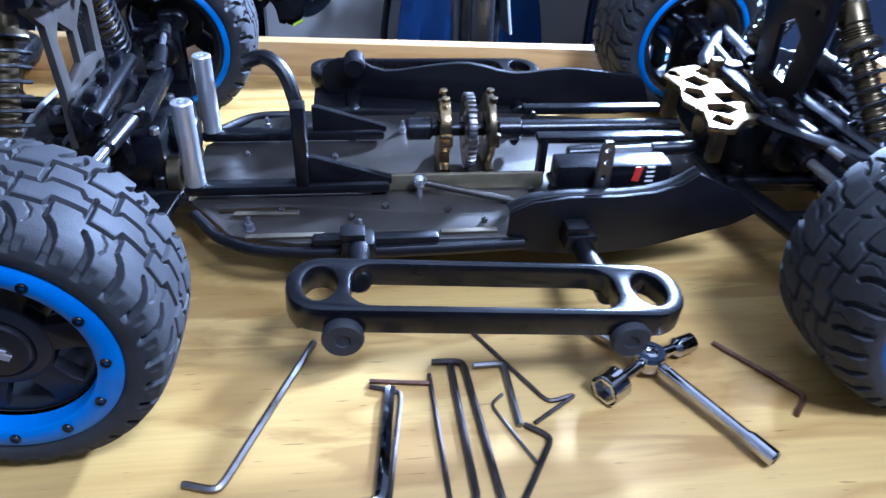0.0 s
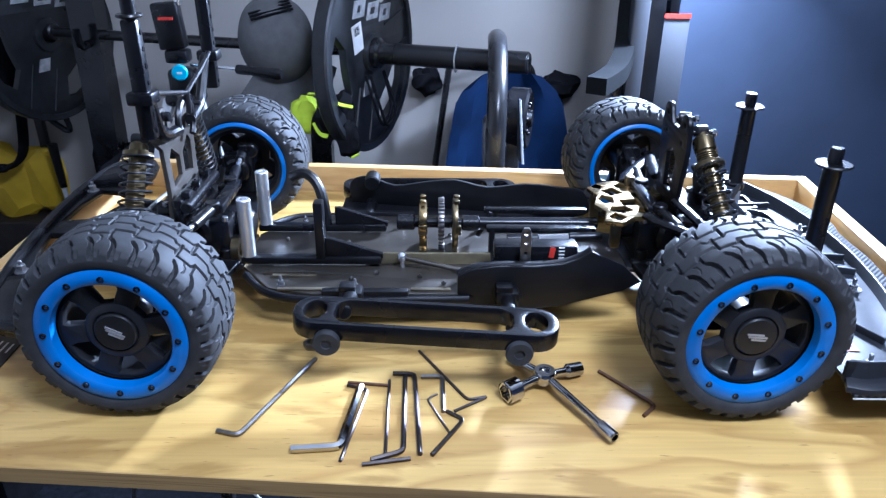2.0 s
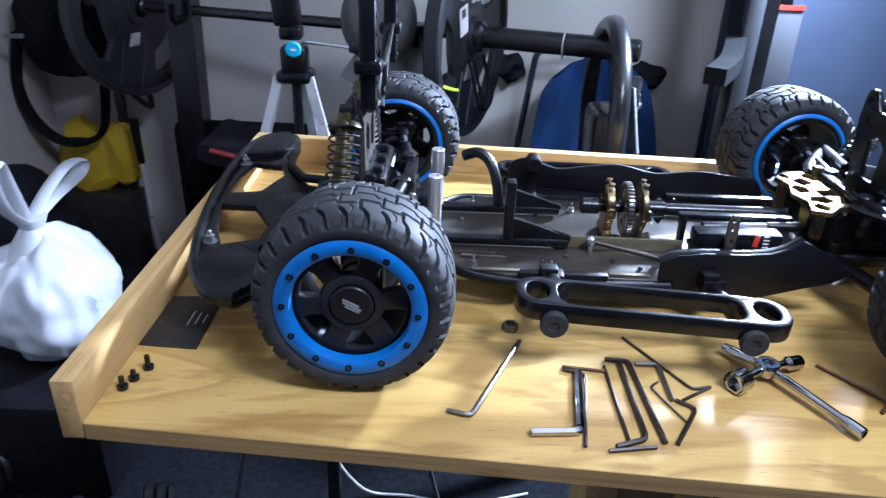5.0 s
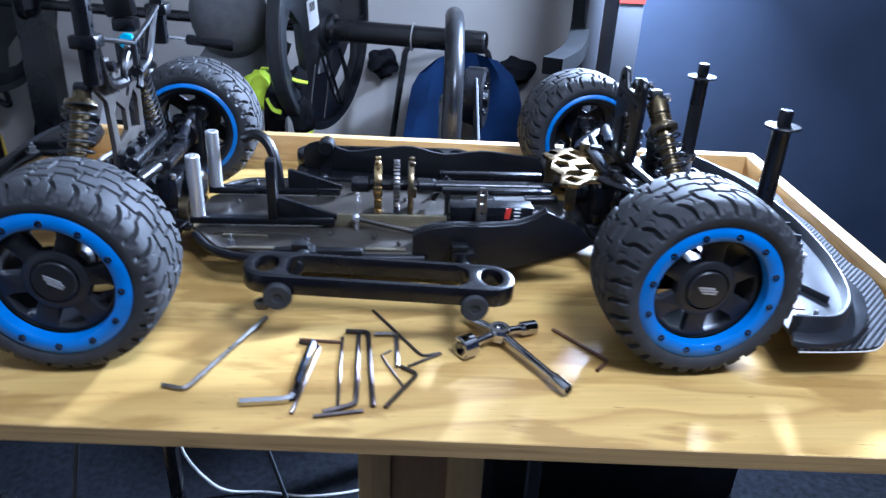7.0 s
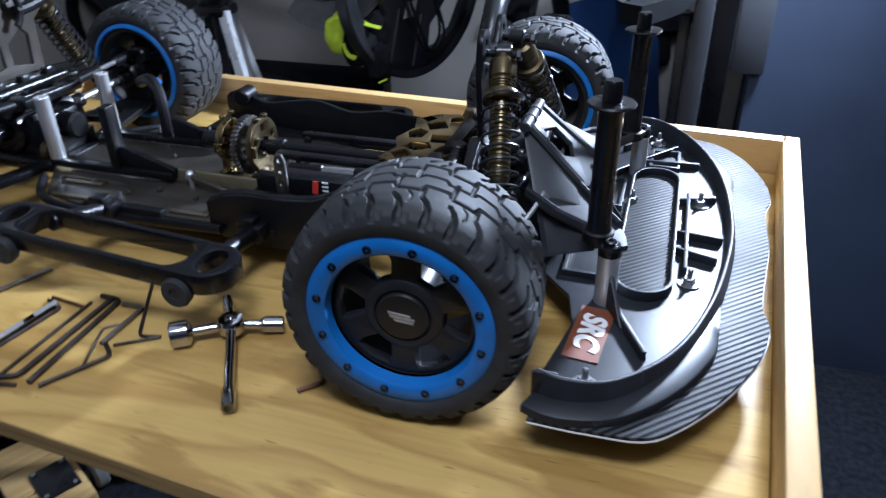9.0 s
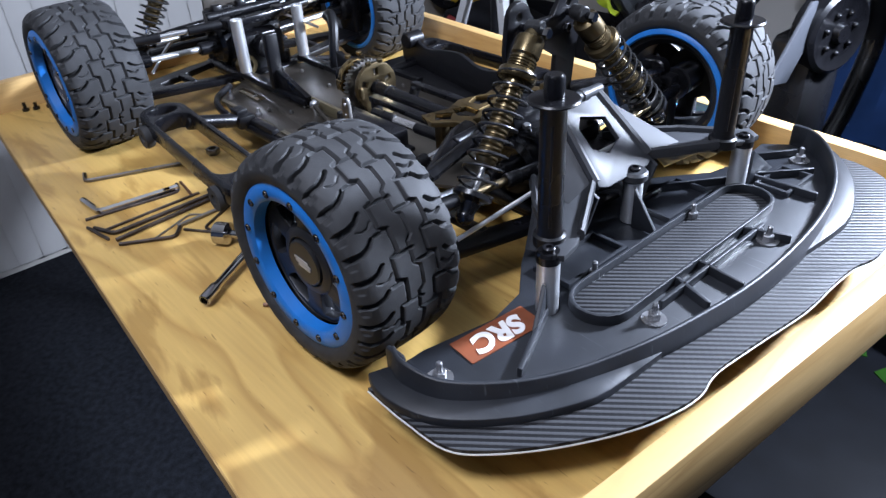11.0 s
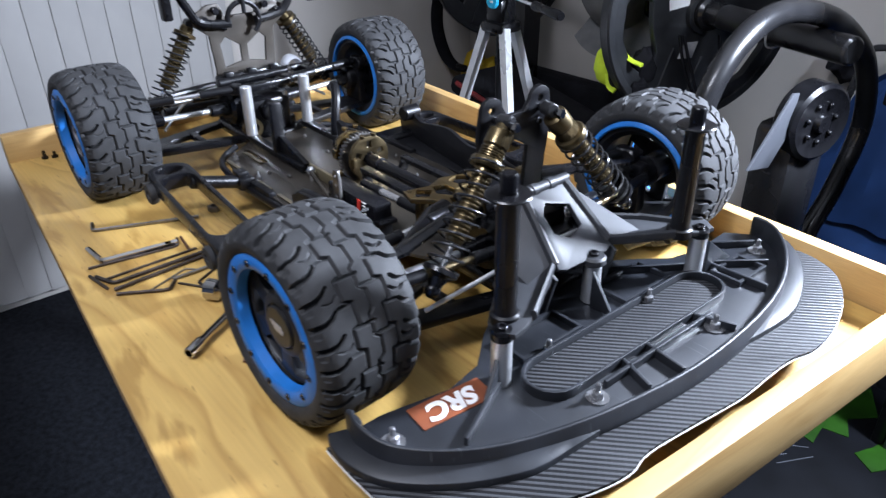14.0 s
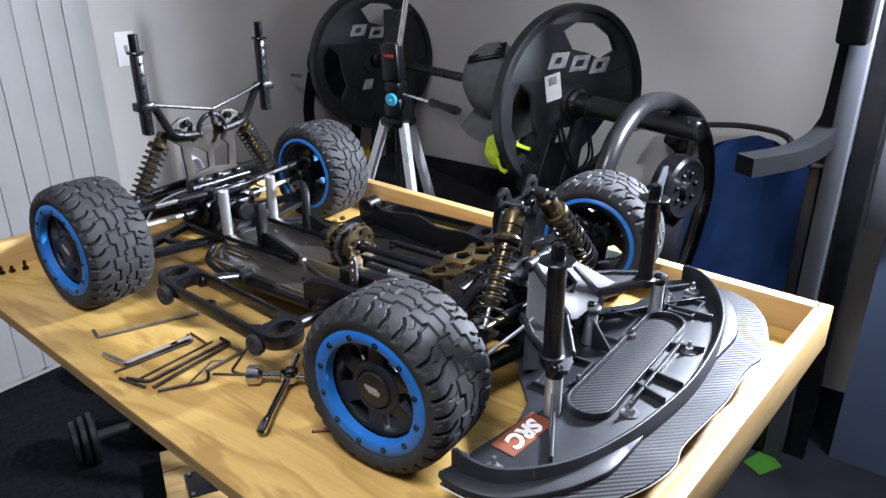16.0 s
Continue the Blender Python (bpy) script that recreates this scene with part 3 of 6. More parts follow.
    for i, (x, z, s) in enumerate(((-0.002, 0.0028, 0.017), (0.0005, 0.0002, 0.019), (0.002, -0.0026, 0.015))):
        box(em, (x, -0.0373, z), (s, 0.0008, 0.0019), 0, Matrix.Rotation(radians(-14), 4, "Y"))
    part("emblem", em, SILVERP, w, "silver printed emblem")
    return w


base_wheel = make_wheel()
base_wheel.parent = truck
WHEEL_Y = 0.2455
WIDE = Matrix.Diagonal((1, 1.10, 1, 1))
base_wheel.matrix_basis = pose(0.309, -WHEEL_Y - 0.006, HUB_Z, 0, 0, 2.5) @ pose(0, 0, 0, 0, 20, 0) @ WIDE
for x, side, spin, steer in ((-0.309, -1, 40, 0), (0.309, 1, 75, 186), (-0.309, 1, 10, 180)):
    copy_thing(base_wheel, pose(x, side * (WHEEL_Y + (0.004 if x > 0 else 0.0)), HUB_Z, 0, 0, steer) @ pose(0, 0, 0, 0, spin, 0))

# the wide tyre of the first wheel bulges past its rim
for child in base_wheel.children:
    if child.name.split(".")[0] not in ("tyre", "tread", "inner_ring"):
        child.matrix_basis = Matrix.Diagonal((1, 0.965, 1, 1))

# chassis plate
bm = bmesh.new()
outline = [(-0.248, -0.050), (-0.205, -0.108), (-0.150, -0.122), (0.045, -0.122), (0.150, -0.105), (0.262, -0.050), (0.262, 0.050), (0.150, 0.105), (0.045, 0.122), (-0.150, 0.122), (-0.205, 0.108), (-0.248, 0.050)]
holes = [slot(-0.215, -0.155, -0.070, 0.004), slot(-0.08, -0.055, -0.037, 0.006)]
plate(bm, outline, holes, 0.005, shift(0, 0, 0.044), 0.0008)
part("chassis_plate", bm, PLATE, truck, "grey anodised aluminium chassis plate")


def both(fn):
    for side in (-1, 1):
        fn(side)


# side skirts of the chassis
def skirt(s):
    bm = bmesh.new()
    tube(bm, curve([(-0.238, 0.078 * s, 0.050), (-0.205, 0.116 * s, 0.047), (-0.15, 0.128 * s, 0.043), (-0.04, 0.128 * s, 0.043), (0.04, 0.124 * s, 0.043)]), 0.0048, 10, flat=1.2)
    box(bm, (-0.085, 0.121 * s, 0.045), (0.105, 0.012, 0.020), 0.003)
    box(bm, (0.0, 0.118 * s, 0.042), (0.07, 0.014, 0.012), 0.003)
    part("side_skirt", bm, GUARD, truck, "black plastic side skirt")


both(skirt)


# front side guards with a waved top
def guard(s):
    pts = [(0.026, 0.036), (0.026, 0.073), (0.045, 0.082), (0.075, 0.086), (0.12, 0.086), (0.150, 0.089), (0.170, 0.096), (0.184, 0.106), (0.200, 0.098), (0.222, 0.088), (0.246, 0.066), (0.225, 0.054), (0.19, 0.044), (0.15, 0.032), (0.11, 0.028), (0.06, 0.030)]
    bm = plate(bmesh.new(), pts, (), 0.005, shift(0, 0.117 * s, 0) @ UPRIGHT_XZ, 0.0012)
    top = curve([(x, 0.116 * s - 0.004 * s, z) for x, z in pts[1:8]], 4)
    tube(bm, top, 0.0055, 8, flat=0.35)
    box(bm, (0.09, 0.121 * s, 0.045), (0.03, 0.006, 0.010), 0.002)
    part("side_guard", bm, GUARD, truck, "black side guard with a waved top edge")


guard(-1)

# chassis rail, engine-mount rails and uprights
bm = box(bmesh.new(), (-0.006, -0.040, 0.0565), (0.160, 0.005, 0.016), 0.001)
part("chassis_brace", bm, PALEGOLD, truck, "pale gold anodised chassis brace")


def mount(s):
    y = 0.005 + 0.051 * s
    bm = bmesh.new()
    box(bm, (-0.160, y, 0.0580), (0.180, 0.016, 0.010), 0.003)
    plate(bm, [(-0.142, 0.060), (-0.142, 0.088), (-0.136, 0.088), (-0.068, 0.066), (-0.068, 0.060)], (), 0.008, shift(0, y + 0.005, 0) @ UPRIGHT_XZ, 0.001)
    if s < 0:
        box(bm, (-0.147, y, 0.0995), (0.012, 0.018, 0.077), 0.002)
    else:
        tube(bm, curve([(-0.205, y + 0.03, 0.122), (-0.185, y + 0.024, 0.129), (-0.168, y + 0.016, 0.118), (-0.158, y + 0.006, 0.092), (-0.154, y, 0.060)], 5), 0.0075, 10)
    part("mount_rail", bm, PLASTIC, truck, "black moulded mount rail with a gusset")
    post = lathe(bmesh.new(), [(0.0, 0.0), (0.0088, 0.0), (0.0088, 0.0765), (0.0080, 0.0775), (0.0045, 0.0775), (0.0040, 0.070), (0.0, 0.070)], 28, shift(-0.240, y, 0.063))
    part("standoff_post", post, STEEL, truck, "turned aluminium standoff post")


both(mount)

for x0, x1, y in ((-0.192, -0.128, -0.113), (-0.092, -0.052, -0.1135), (-0.205, -0.150, -0.078), (-0.03, 0.018, -0.113)):
    part("edge_strip", box(bmesh.new(), ((x0 + x1) / 2, y, 0.0502), (x1 - x0, 0.006, 0.003), 0.0006), GOLDSTRIP, truck, "pale gold machined edge strip")
part("bearing_ring", lathe(bmesh.new(), [(0.009, -0.005), (0.016, -0.005), (0.016, 0.005), (0.009, 0.005)], 24, pose(-0.258, -0.035, 0.066, 0, 90, 0), True), BRONZE, truck)

# centre gear set
bm = rod(bmesh.new(), (-0.052, 0, 0.090), (0.068, 0, 0.089), 0.0068, n=18)
rod(bm, (-0.052, 0, 0.090), (-0.028, 0, 0.090), 0.0105, n=20)
rod(bm, (0.036, 0, 0.089), (0.215, 0, 0.089), 0.0085, n=20)
rod(bm, (0.034, 0, 0.089), (0.058, 0, 0.089), 0.0105, n=20)
part("centre_shaft", bm, SATIN, truck, "black centre drive shaft with cups")
for x in (-0.017, 0.027):
    bm = bmesh.new()
    R = 0.031 if x > 0 else 0.026
    pts = [(0.026, 0.050), (0.026, 0.060), (0.018, 0.063)] + [(R * math.cos(radians(d)), 0.092 + R * math.sin(radians(d))) for d in range(-48, 229, 12)] + [(-0.018, 0.063), (-0.026, 0.060), (-0.026, 0.050)]
    cuts = [circle(0, 0.090, 0.0105, 18)]
    for d in (20, 90, 160):
        c, q = math.cos(radians(d)), math.sin(radians(d))
        cuts.append([(c * r - q * w, 0.092 + q * r + c * w) for r, w in ((0.0145, -0.0034), (0.0235, -0.0034), (0.0235, 0.0034), (0.0145, 0.0034))])
    plate(bm, pts, cuts, 0.007 if x > 0 else 0.010, shift(x - 0.005, 0, 0) @ UPRIGHT_YZ, 0.0008)
    for y in (-0.009, 0.009):
        rod(bm, (x, y, 0.121), (x, y, 0.1255), 0.004, n=10)
    box(bm, (x, -0.026, 0.090), (0.012, 0.006, 0.014), 0.002)
    part("bearing_block", bm, BRONZE if x > 0 else BRASS, truck, "gold anodised bearing block")
bm = bmesh.new()
pts = []
for k in range(38):
    a = 2 * math.pi * k / 38
    for da, r in ((-0.055, 0.0325), (-0.025, 0.0352), (0.025, 0.0352), (0.055, 0.0325)):
        pts.append((r * math.cos(a + da), r * math.sin(a + da)))
plate(bm, pts, [circle(0.019 * math.cos(a), 0.019 * math.sin(a), 0.0055, 12) for a in (0.3, 1.35, 2.4, 3.44, 4.49, 5.53)], 0.008, shift(0.003, 0, 0.088) @ UPRIGHT_YZ, 0.0006)
part("spur_gear", bm, KEYSTEEL, truck, "toothed steel spur gear")

# top braces, turnbuckle, linkage, servo
bm = box(bmesh.new(), (0.135, 0.030, 0.0955), (0.140, 0.011, 0.007), 0.0015)
box(bm, (0.066, 0.026, 0.078), (0.007, 0.014, 0.040), 0.002, shift(0.066, 0, 0.078) @ Matrix.Rotation(radians(28), 4, "Y") @ shift(-0.066, 0, -0.078))
part("top_brace", bm, PLASTIC, truck)
bm = box(bmesh.new(), (0.135, -0.034, 0.0965), (0.140, 0.013, 0.007), 0.0015)
box(bm, (0.072, -0.034, 0.074), (0.007, 0.014, 0.050), 0.002)
part("top_brace", bm, PLASTIC, truck)
bm = rod(bmesh.new(), (0.095, -0.052, 0.090), (0.205, -0.052, 0.094), 0.0035)
rod(bm, (0.128, -0.052, 0.0912), (0.170, -0.052, 0.0927), 0.0048, n=6)
turn = part("turnbuckle", bm, CHROME, truck, "bright steel turnbuckle with black ends")
for x0, x1 in ((0.090, 0.130), (0.168, 0.210)):
    part("rod_end", rod(bmesh.new(), (x0, -0.052, 0.090 + (x0 - 0.095) * 0.036), (x1, -0.052, 0.090 + (x1 - 0.095) * 0.036), 0.0062), PLASTIC, turn)
bm = rod(bmesh.new(), (-0.040, -0.055, 0.064), (0.045, -0.072, 0.052), 0.0032)
part("throttle_link", bm, PLATE, truck, "thin steel link rod")
bm = bmesh.new()
bmesh.ops.create_uvsphere(bm, u_segments=14, v_segments=8, radius=0.0068, matrix=shift(-0.043, -0.053, 0.0645))
rod(bm, (-0.043, -0.053, 0.049), (-0.043, -0.053, 0.060), 0.003)
part("ball_stud", bm, CHROME, truck, "chrome ball stud")
bm = box(bmesh.new(), (0.122, -0.080, 0.0725), (0.102, 0.026, 0.053), 0.003)
box(bm, (0.126, -0.080, 0.078), (0.116, 0.024, 0.005), 0.001)
servo = part("steering_servo", bm, SATIN, truck, "black steering servo with a red printed label")
bm = box(bmesh.new(), (0.1415, -0.0935, 0.091), (0.0065, 0.0006, 0.014), 0, shift(0.1415, 0, 0.091) @ Matrix.Rotation(radians(8), 4, "Y") @ shift(-0.1415, 0, -0.091))
part("label_stripe", bm, RED, servo, "red label stripe")
bm = bmesh.new()
for i in range(4):
    box(bm, (0.153, -0.0936, 0.084 + 0.0045 * i), (0.007, 0.0006, 0.0016))
part("label_print", bm, WHITE, servo)
bm = plate(bmesh.new(), [(0.1010, 0.060), (0.1150, 0.060), (0.1140, 0.120), (0.1110, 0.127), (0.1050, 0.127), (0.1020, 0.120)], [circle(0.108, 0.120, 0.0024, 8), circle(0.108, 0.108, 0.002, 8), circle(0.108, 0.094, 0.002, 8)], 0.005, shift(0, -0.098, 0) @ UPRIGHT_XZ, 0.0008)
part("servo_arm", bm, KEYSTEEL, truck, "grey aluminium servo arm")
hw = [(-0.19, -0.100), (-0.098, -0.108), (-0.19, 0.086), (0.058, 0.058), (-0.05, 0.075), (-0.12, 0.100), (-0.105, -0.088), (0.01, -0.098), (-0.165, -0.075), (-0.12, 0.020), (-0.075, -0.072), (-0.020, -0.080), (0.020, 0.045), (-0.100, 0.060), (-0.205, 0.028), (0.062, -0.050), (-0.035, 0.090)]
for i, (x, y) in enumerate(hw):
    part("lock_nut", hexnut(bmesh.new(), x, y, 0.049, 0.0040 if i < 6 else 0.0030, 0.0055 if i < 6 else 0.0035, washer=0.0048 if i < 6 else 0.0, stud=0.0065 if i < 6 else 0.0012), NUT if i < 6 else KEYSTEEL, truck)


# side bars (nerf bars)
def side_bar_mesh():
    L, W, R = 0.140, 0.029, 0.026
    out = []
    for cx, cy, a0 in ((L - R, -W + R, -90), (L - R, W - R, 0), (-L + R, W - R, 90), (-L + R, -W + R, 180)):
        out += [(cx + R * math.cos(radians(a0 + a)), cy + R * math.sin(radians(a0 + a))) for a in range(0, 91, 15)]
    inner = []
    for cx, cy, a0 in ((0.076, -0.006, -90), (0.076, 0.006, 0), (-0.080, 0.006, 90), (-0.080, -0.006, 180)):
        inner += [(cx + 0.016 * math.cos(radians(a0 + a)), cy + 0.016 * math.sin(radians(a0 + a))) for a in range(0, 91, 15)]
    return plate(bmesh.new(), out, [inner, circle(0.116, 0, 0.012, 20, 0.018), circle(-0.117, 0, 0.012, 20, 0.018)], 0.021, shift(0, 0, -0.021), 0.0026)


bar = part("nerf_bar", side_bar_mesh(), SATIN, truck, "black moulded side nerf bar with rounded openings")
bar.matrix_basis = pose(-0.010, -0.226, 0.0825, 0, 2.2, -2.5)
far_bar = new("nerf_bar", bar.data)
far_bar.parent = truck
tagged(far_bar, "black moulded side nerf bar with rounded openings")
far_bar.matrix_basis = pose(-0.010, 0.222, 0.0620, 0, 1.0, 2.5)
for x, y, z in ((-0.112, -0.246, 0.066), (0.086, -0.252, 0.058)):
    bm = lathe(bmesh.new(), [(0, 0), (0.010, 0), (0.0135, 0.003), (0.0145, 0.010), (0.0130, 0.013), (0.0055, 0.013), (0.0050, 0.0115), (0, 0.0115)], 24, pose(x, y, z, 90, 0, 0))
    part("rubber_bumper", bm, RUBBER, truck)
for x in (-0.10, 0.085):
    part("bar_bracket", rod(bmesh.new(), (x, 0.200, 0.052), (x, 0.118, 0.048), 0.009), PLASTIC, truck)
for x, y0, z0 in ((-0.10, -0.205, 0.072), (0.085, -0.215, 0.058)):
    bm = rod(bmesh.new(), (x, y0, z0), (x, -0.118, 0.048), 0.009)
    box(bm, (x, -0.130, 0.052), (0.028, 0.024, 0.018), 0.004)
    box(bm, (x - 0.004, -0.132, 0.064), (0.020, 0.016, 0.008), 0.002)
    part("bar_bracket", bm, PLASTIC, truck)

# the far bar is turned up, with its waved guard
pts = curve([(-0.152, 0.046, 0), (-0.155, 0.082, 0), (-0.125, 0.094, 0), (-0.085, 0.082, 0), (-0.035, 0.091, 0), (0.01, 0.097, 0), (0.060, 0.089, 0), (0.115, 0.098, 0), (0.17, 0.096, 0), (0.200, 0.092, 0), (0.212, 0.060, 0), (0.18, 0.048, 0)], 3)
bm = plate(bmesh.new(), [(p.x, p.y) for p in pts], (), 0.006, shift(0.02, 0.150, 0) @ Matrix.Rotation(radians(-10), 4, "Z") @ UPRIGHT_XZ, 0.001)
rod(bm, (-0.098, 0.150, 0.088), (-0.098, 0.180, 0.088), 0.012)
box(bm, (0.03, 0.156, 0.047), (0.35, 0.070, 0.006), 0.002)
part("waved_side_panel", bm, GUARD, truck, "matt black side panel with a waved rim")

# front top plate in skeleton form
out = [(0.206, -0.074), (0.228, -0.080), (0.246, -0.062), (0.270, -0.058), (0.286, -0.030), (0.276, -0.012), (0.300, 0.012), (0.298, 0.046), (0.268, 0.048), (0.250, 0.066), (0.226, 0.060), (0.206, 0.040), (0.214, 0.012), (0.204, -0.020), (0.214, -0.044)]
holes = [[(x + r * 1.55 * math.cos(a + i), y + ry * 1.5 * math.sin(a + i)) for a in np.linspace(0, 2 * math.pi, 4 + i % 2, endpoint=False)] for i, (x, y, r, ry) in enumerate( ((0.225, -0.061, 0.0075, 0.009), (0.234, -0.037, 0.0105, 0.0085), (0.265, -0.041, 0.008, 0.0085), (0.2225, -0.003, 0.0075, 0.0105), (0.251, -0.013, 0.0105, 0.0105), (0.274, 0.012, 0.0105, 0.0095), (0.236, 0.025, 0.0095, 0.0105), (0.276, 0.036, 0.0105, 0.0055), (0.2205, 0.043, 0.005, 0.006), (0.252, 0.047, 0.006, 0.007)))]
part("skeleton_plate", plate(bmesh.new(), out, holes, 0.006, shift(0, 0, 0.1195), 0.0008), BRASS, truck, "gold anodised skeleton top plate")
for x, y, z0, z1 in ((0.224, -0.062, 0.085, 0.1195), (0.266, 0.052, 0.090, 0.138), (0.216, 0.030, 0.085, 0.1195)):
    part("plate_pillar", box(bmesh.new(), (x, y, (z0 + z1) / 2), (0.012, 0.012, z1 - z0), 0.002), BRONZE, truck)


# gearboxes
def gearbox(x0, s):
    bm = bmesh.new()
    box(bm, (x0, 0, 0.078), (0.105, 0.080, 0.058), 0.008)
    rod(bm, (x0, -0.052, 0.090), (x0, 0.052, 0.090), 0.030, n=24)
    rod(bm, (x0 - 0.075 * s, 0, 0.088), (x0 - 0.02 * s, 0, 0.088), 0.017, n=20)
    box(bm, (x0 + 0.014 * s, 0, 0.115), (0.05, 0.072, 0.020), 0.005)
    for y in (-0.040, 0.040):
        for dx in (-0.045, 0.045):
            rod(bm, (x0 + dx, y, 0.048), (x0 + dx, y, 0.070), 0.008)
        box(bm, (x0 - 0.03 * s, y * 0.9, 0.122), (0.018, 0.016, 0.016), 0.003)
    box(bm, (x0, 0, 0.046), (0.13, 0.100, 0.010), 0.003)
    part("gearbox", bm, PLASTIC, truck, "black moulded differential gearbox")


gearbox(0.312, 1)
gearbox(-0.315, -1)


def damper(a, b, capped_top=True, turns=9):
    a, b = Vector(a), Vector(b)
    m, length = axis_frame(a, b)
    d = new("damper")
    d.parent = truck
    tagged(d, "oil damper with a bronze body and dark coil spring")
    body = lathe(bmesh.new(), [(0, 0.0), (0.0065, 0.0), (0.0085, 0.006), (0.0125, 0.008), (0.0130, 0.010), (0.0130, 0.024), (0.0112, 0.026), (0.0118, 0.038), (0.0165, 0.039), (0.0178, 0.041), (0.0178, 0.046), (0.0165, 0.048), (0.0096, 0.049), (0.0096, length * 0.70), (0.0080, length * 0.72), (0, length * 0.72)], 24, m)
    if not capped_top:
        body.free()
        body = lathe(bmesh.new(), [(0, 0.0), (0.0065, 0.0), (0.0100, 0.004), (0.0105, 0.012), (0.0168, 0.013), (0.0172, 0.018), (0.0096, 0.020), (0.0096, length * 0.70), (0.0080, length * 0.72), (0, length * 0.72)], 24, m)
    for k in range(5 if capped_top else 0):
        lathe(body, [(0.0118, 0.0275 + k * 0.0026), (0.0128, 0.0282 + k * 0.0026), (0.0128, 0.0292 + k * 0.0026), (0.0118, 0.030 + k * 0.0026)], 24, m)
    part("damper_body", body, GOLDBODY, d, "bronze anodised threaded damper body")
    shaft = rod(bmesh.new(), m @ Vector((0, 0, length * 0.6)), m @ Vector((0, 0, length * 0.93)), 0.0030, n=12)
    part("damper_shaft", shaft, CHROME, d, "polished steel shaft")
    cup = lathe(bmesh.new(), [(0.0045, length * 0.86), (0.0175, length * 0.875), (0.0180, length * 0.90), (0.0100, length * 0.925), (0.0075, length * 0.97), (0.0075, length), (0, length)], 22, m)
    bmesh.ops.create_uvsphere(cup, u_segments=14, v_segments=8, radius=0.0085, matrix=m @ shift(0, 0, length))
    part("spring_cup", cup, PLASTIC, d)
    k = 0
    thread = bmesh.new()
    while 0.052 + k * 0.0042 < length * 0.69:
        z = 0.052 + k * 0.0042
        lathe(thread, [(0.0094, z), (0.0105, z + 0.0009), (0.0105, z + 0.0021), (0.0094, z + 0.0030)], 20, m)
        k += 1
    part("body_thread", thread, GOLDBODY, d)
    z0, z1 = (0.041 if capped_top else 0.017), length * 0.875
    coil = [m @ Vector((0.0172 * math.cos(2 * math.pi * turns * k / 150), 0.0172 * math.sin(2 * math.pi * turns * k / 150), z0 + (z1 - z0) * k / 150)) for k in range(151)]
    part("coil_spring", tube(bmesh.new(), coil, 0.0014, 6), SPRING, d, "dark steel coil spring")
    eye = rod(bmesh.new(), m @ Vector((-0.008, 0, -0.002)), m @ Vector((0.008, 0, -0.002)), 0.0075, n=18)
    part("damper_eye", eye, SPRING, d)


for s in (-1, 1):
    damper((0.322, 0.032 * s, 0.224), (0.346, 0.146 * s, 0.092))
    damper((-0.340, 0.080 * s, 0.224), (-0.345, 0.156 * s, 0.098), capped_top=False, turns=11)

# shock towers
lobe = [(0.034 + 0.0145 * math.cos(radians(d)), 0.232 + 0.0145 * math.sin(radians(d))) for d in range(-20, 171, 19)]
side = [(0.030, 0.100), (0.040, 0.130), (0.046, 0.170), (0.052, 0.205), (0.050, 0.222)] + lobe[1:] + [(0.012, 0.224)]
out = side + [(-y, z) for y, z in side[::-1]]
holes = [circle(s * 0.034, 0.233, 0.0038, 12) for s in (-1, 1)] + [circle(s * 0.030, 0.210, 0.003, 10) for s in (-1, 1)] + [[(-0.014, 0.140), (0.014, 0.140), (0.018, 0.185), (0.0, 0.196), (-0.018, 0.185)]]
part("shock_tower", plate(bmesh.new(), out, holes, 0.006, shift(0.300, 0, 0) @ UPRIGHT_YZ, 0.0010), GUARD, truck, "black front shock tower plate with rounded ears")
for s in (-1, 1):
    part("tower_bolt", rod(bmesh.new(), (0.304, 0.032 * s, 0.224), (0.338, 0.032 * s, 0.224), 0.0035), SATIN, truck)
    part("tower_nut", rod(bmesh.new(), (0.3345, 0.032 * s, 0.224), (0.3400, 0.032 * s, 0.224), 0.0052, n=6), CHROMETOOL, truck)
    part("tower_nut", rod(bmesh.new(), (0.306, 0.030 * s, 0.210), (0.311, 0.030 * s, 0.210), 0.0042, n=6), CHROMETOOL, truck)
out = [(-0.058, 0.105), (0.058, 0.105), (0.052, 0.150), (0.056, 0.205), (0.078, 0.222), (0.078, 0.238), (0.052, 0.252), (0.034, 0.252), (0.026, 0.232), (-0.026, 0.232), (-0.034, 0.252), (-0.052, 0.252), (-0.078, 0.238), (-0.078, 0.222), (-0.056, 0.205), (-0.052, 0.150)]
holes = [[(s * 0.006, 0.158), (s * 0.036, 0.152), (s * 0.040, 0.190), (s * 0.030, 0.200), (s * 0.006, 0.184)] for s in (-1, 1)] + [circle(s * 0.042, 0.243, 0.003, 8) for s in (-1, 1)]
part("shock_tower", plate(bmesh.new(), out, holes, 0.006, shift(-0.330, 0, 0) @ UPRIGHT_YZ, 0.0008), TOWER, truck, "grey-bronze anodised rear shock tower plate")
bm = box(bmesh.new(), (-0.318, 0.0, 0.126), (0.014, 0.118, 0.034), 0.004)
for y in (-0.040, 0.0, 0.040):
    box(bm, (-0.310, y, 0.136), (0.012, 0.016, 0.026), 0.003)
rod(bm, (-0.306, -0.062, 0.134), (-0.306, 0.062, 0.134), 0.0075, n=14)
part("tower_mount", bm, PLASTIC, truck, "black moulded mount at the foot of the rear tower")
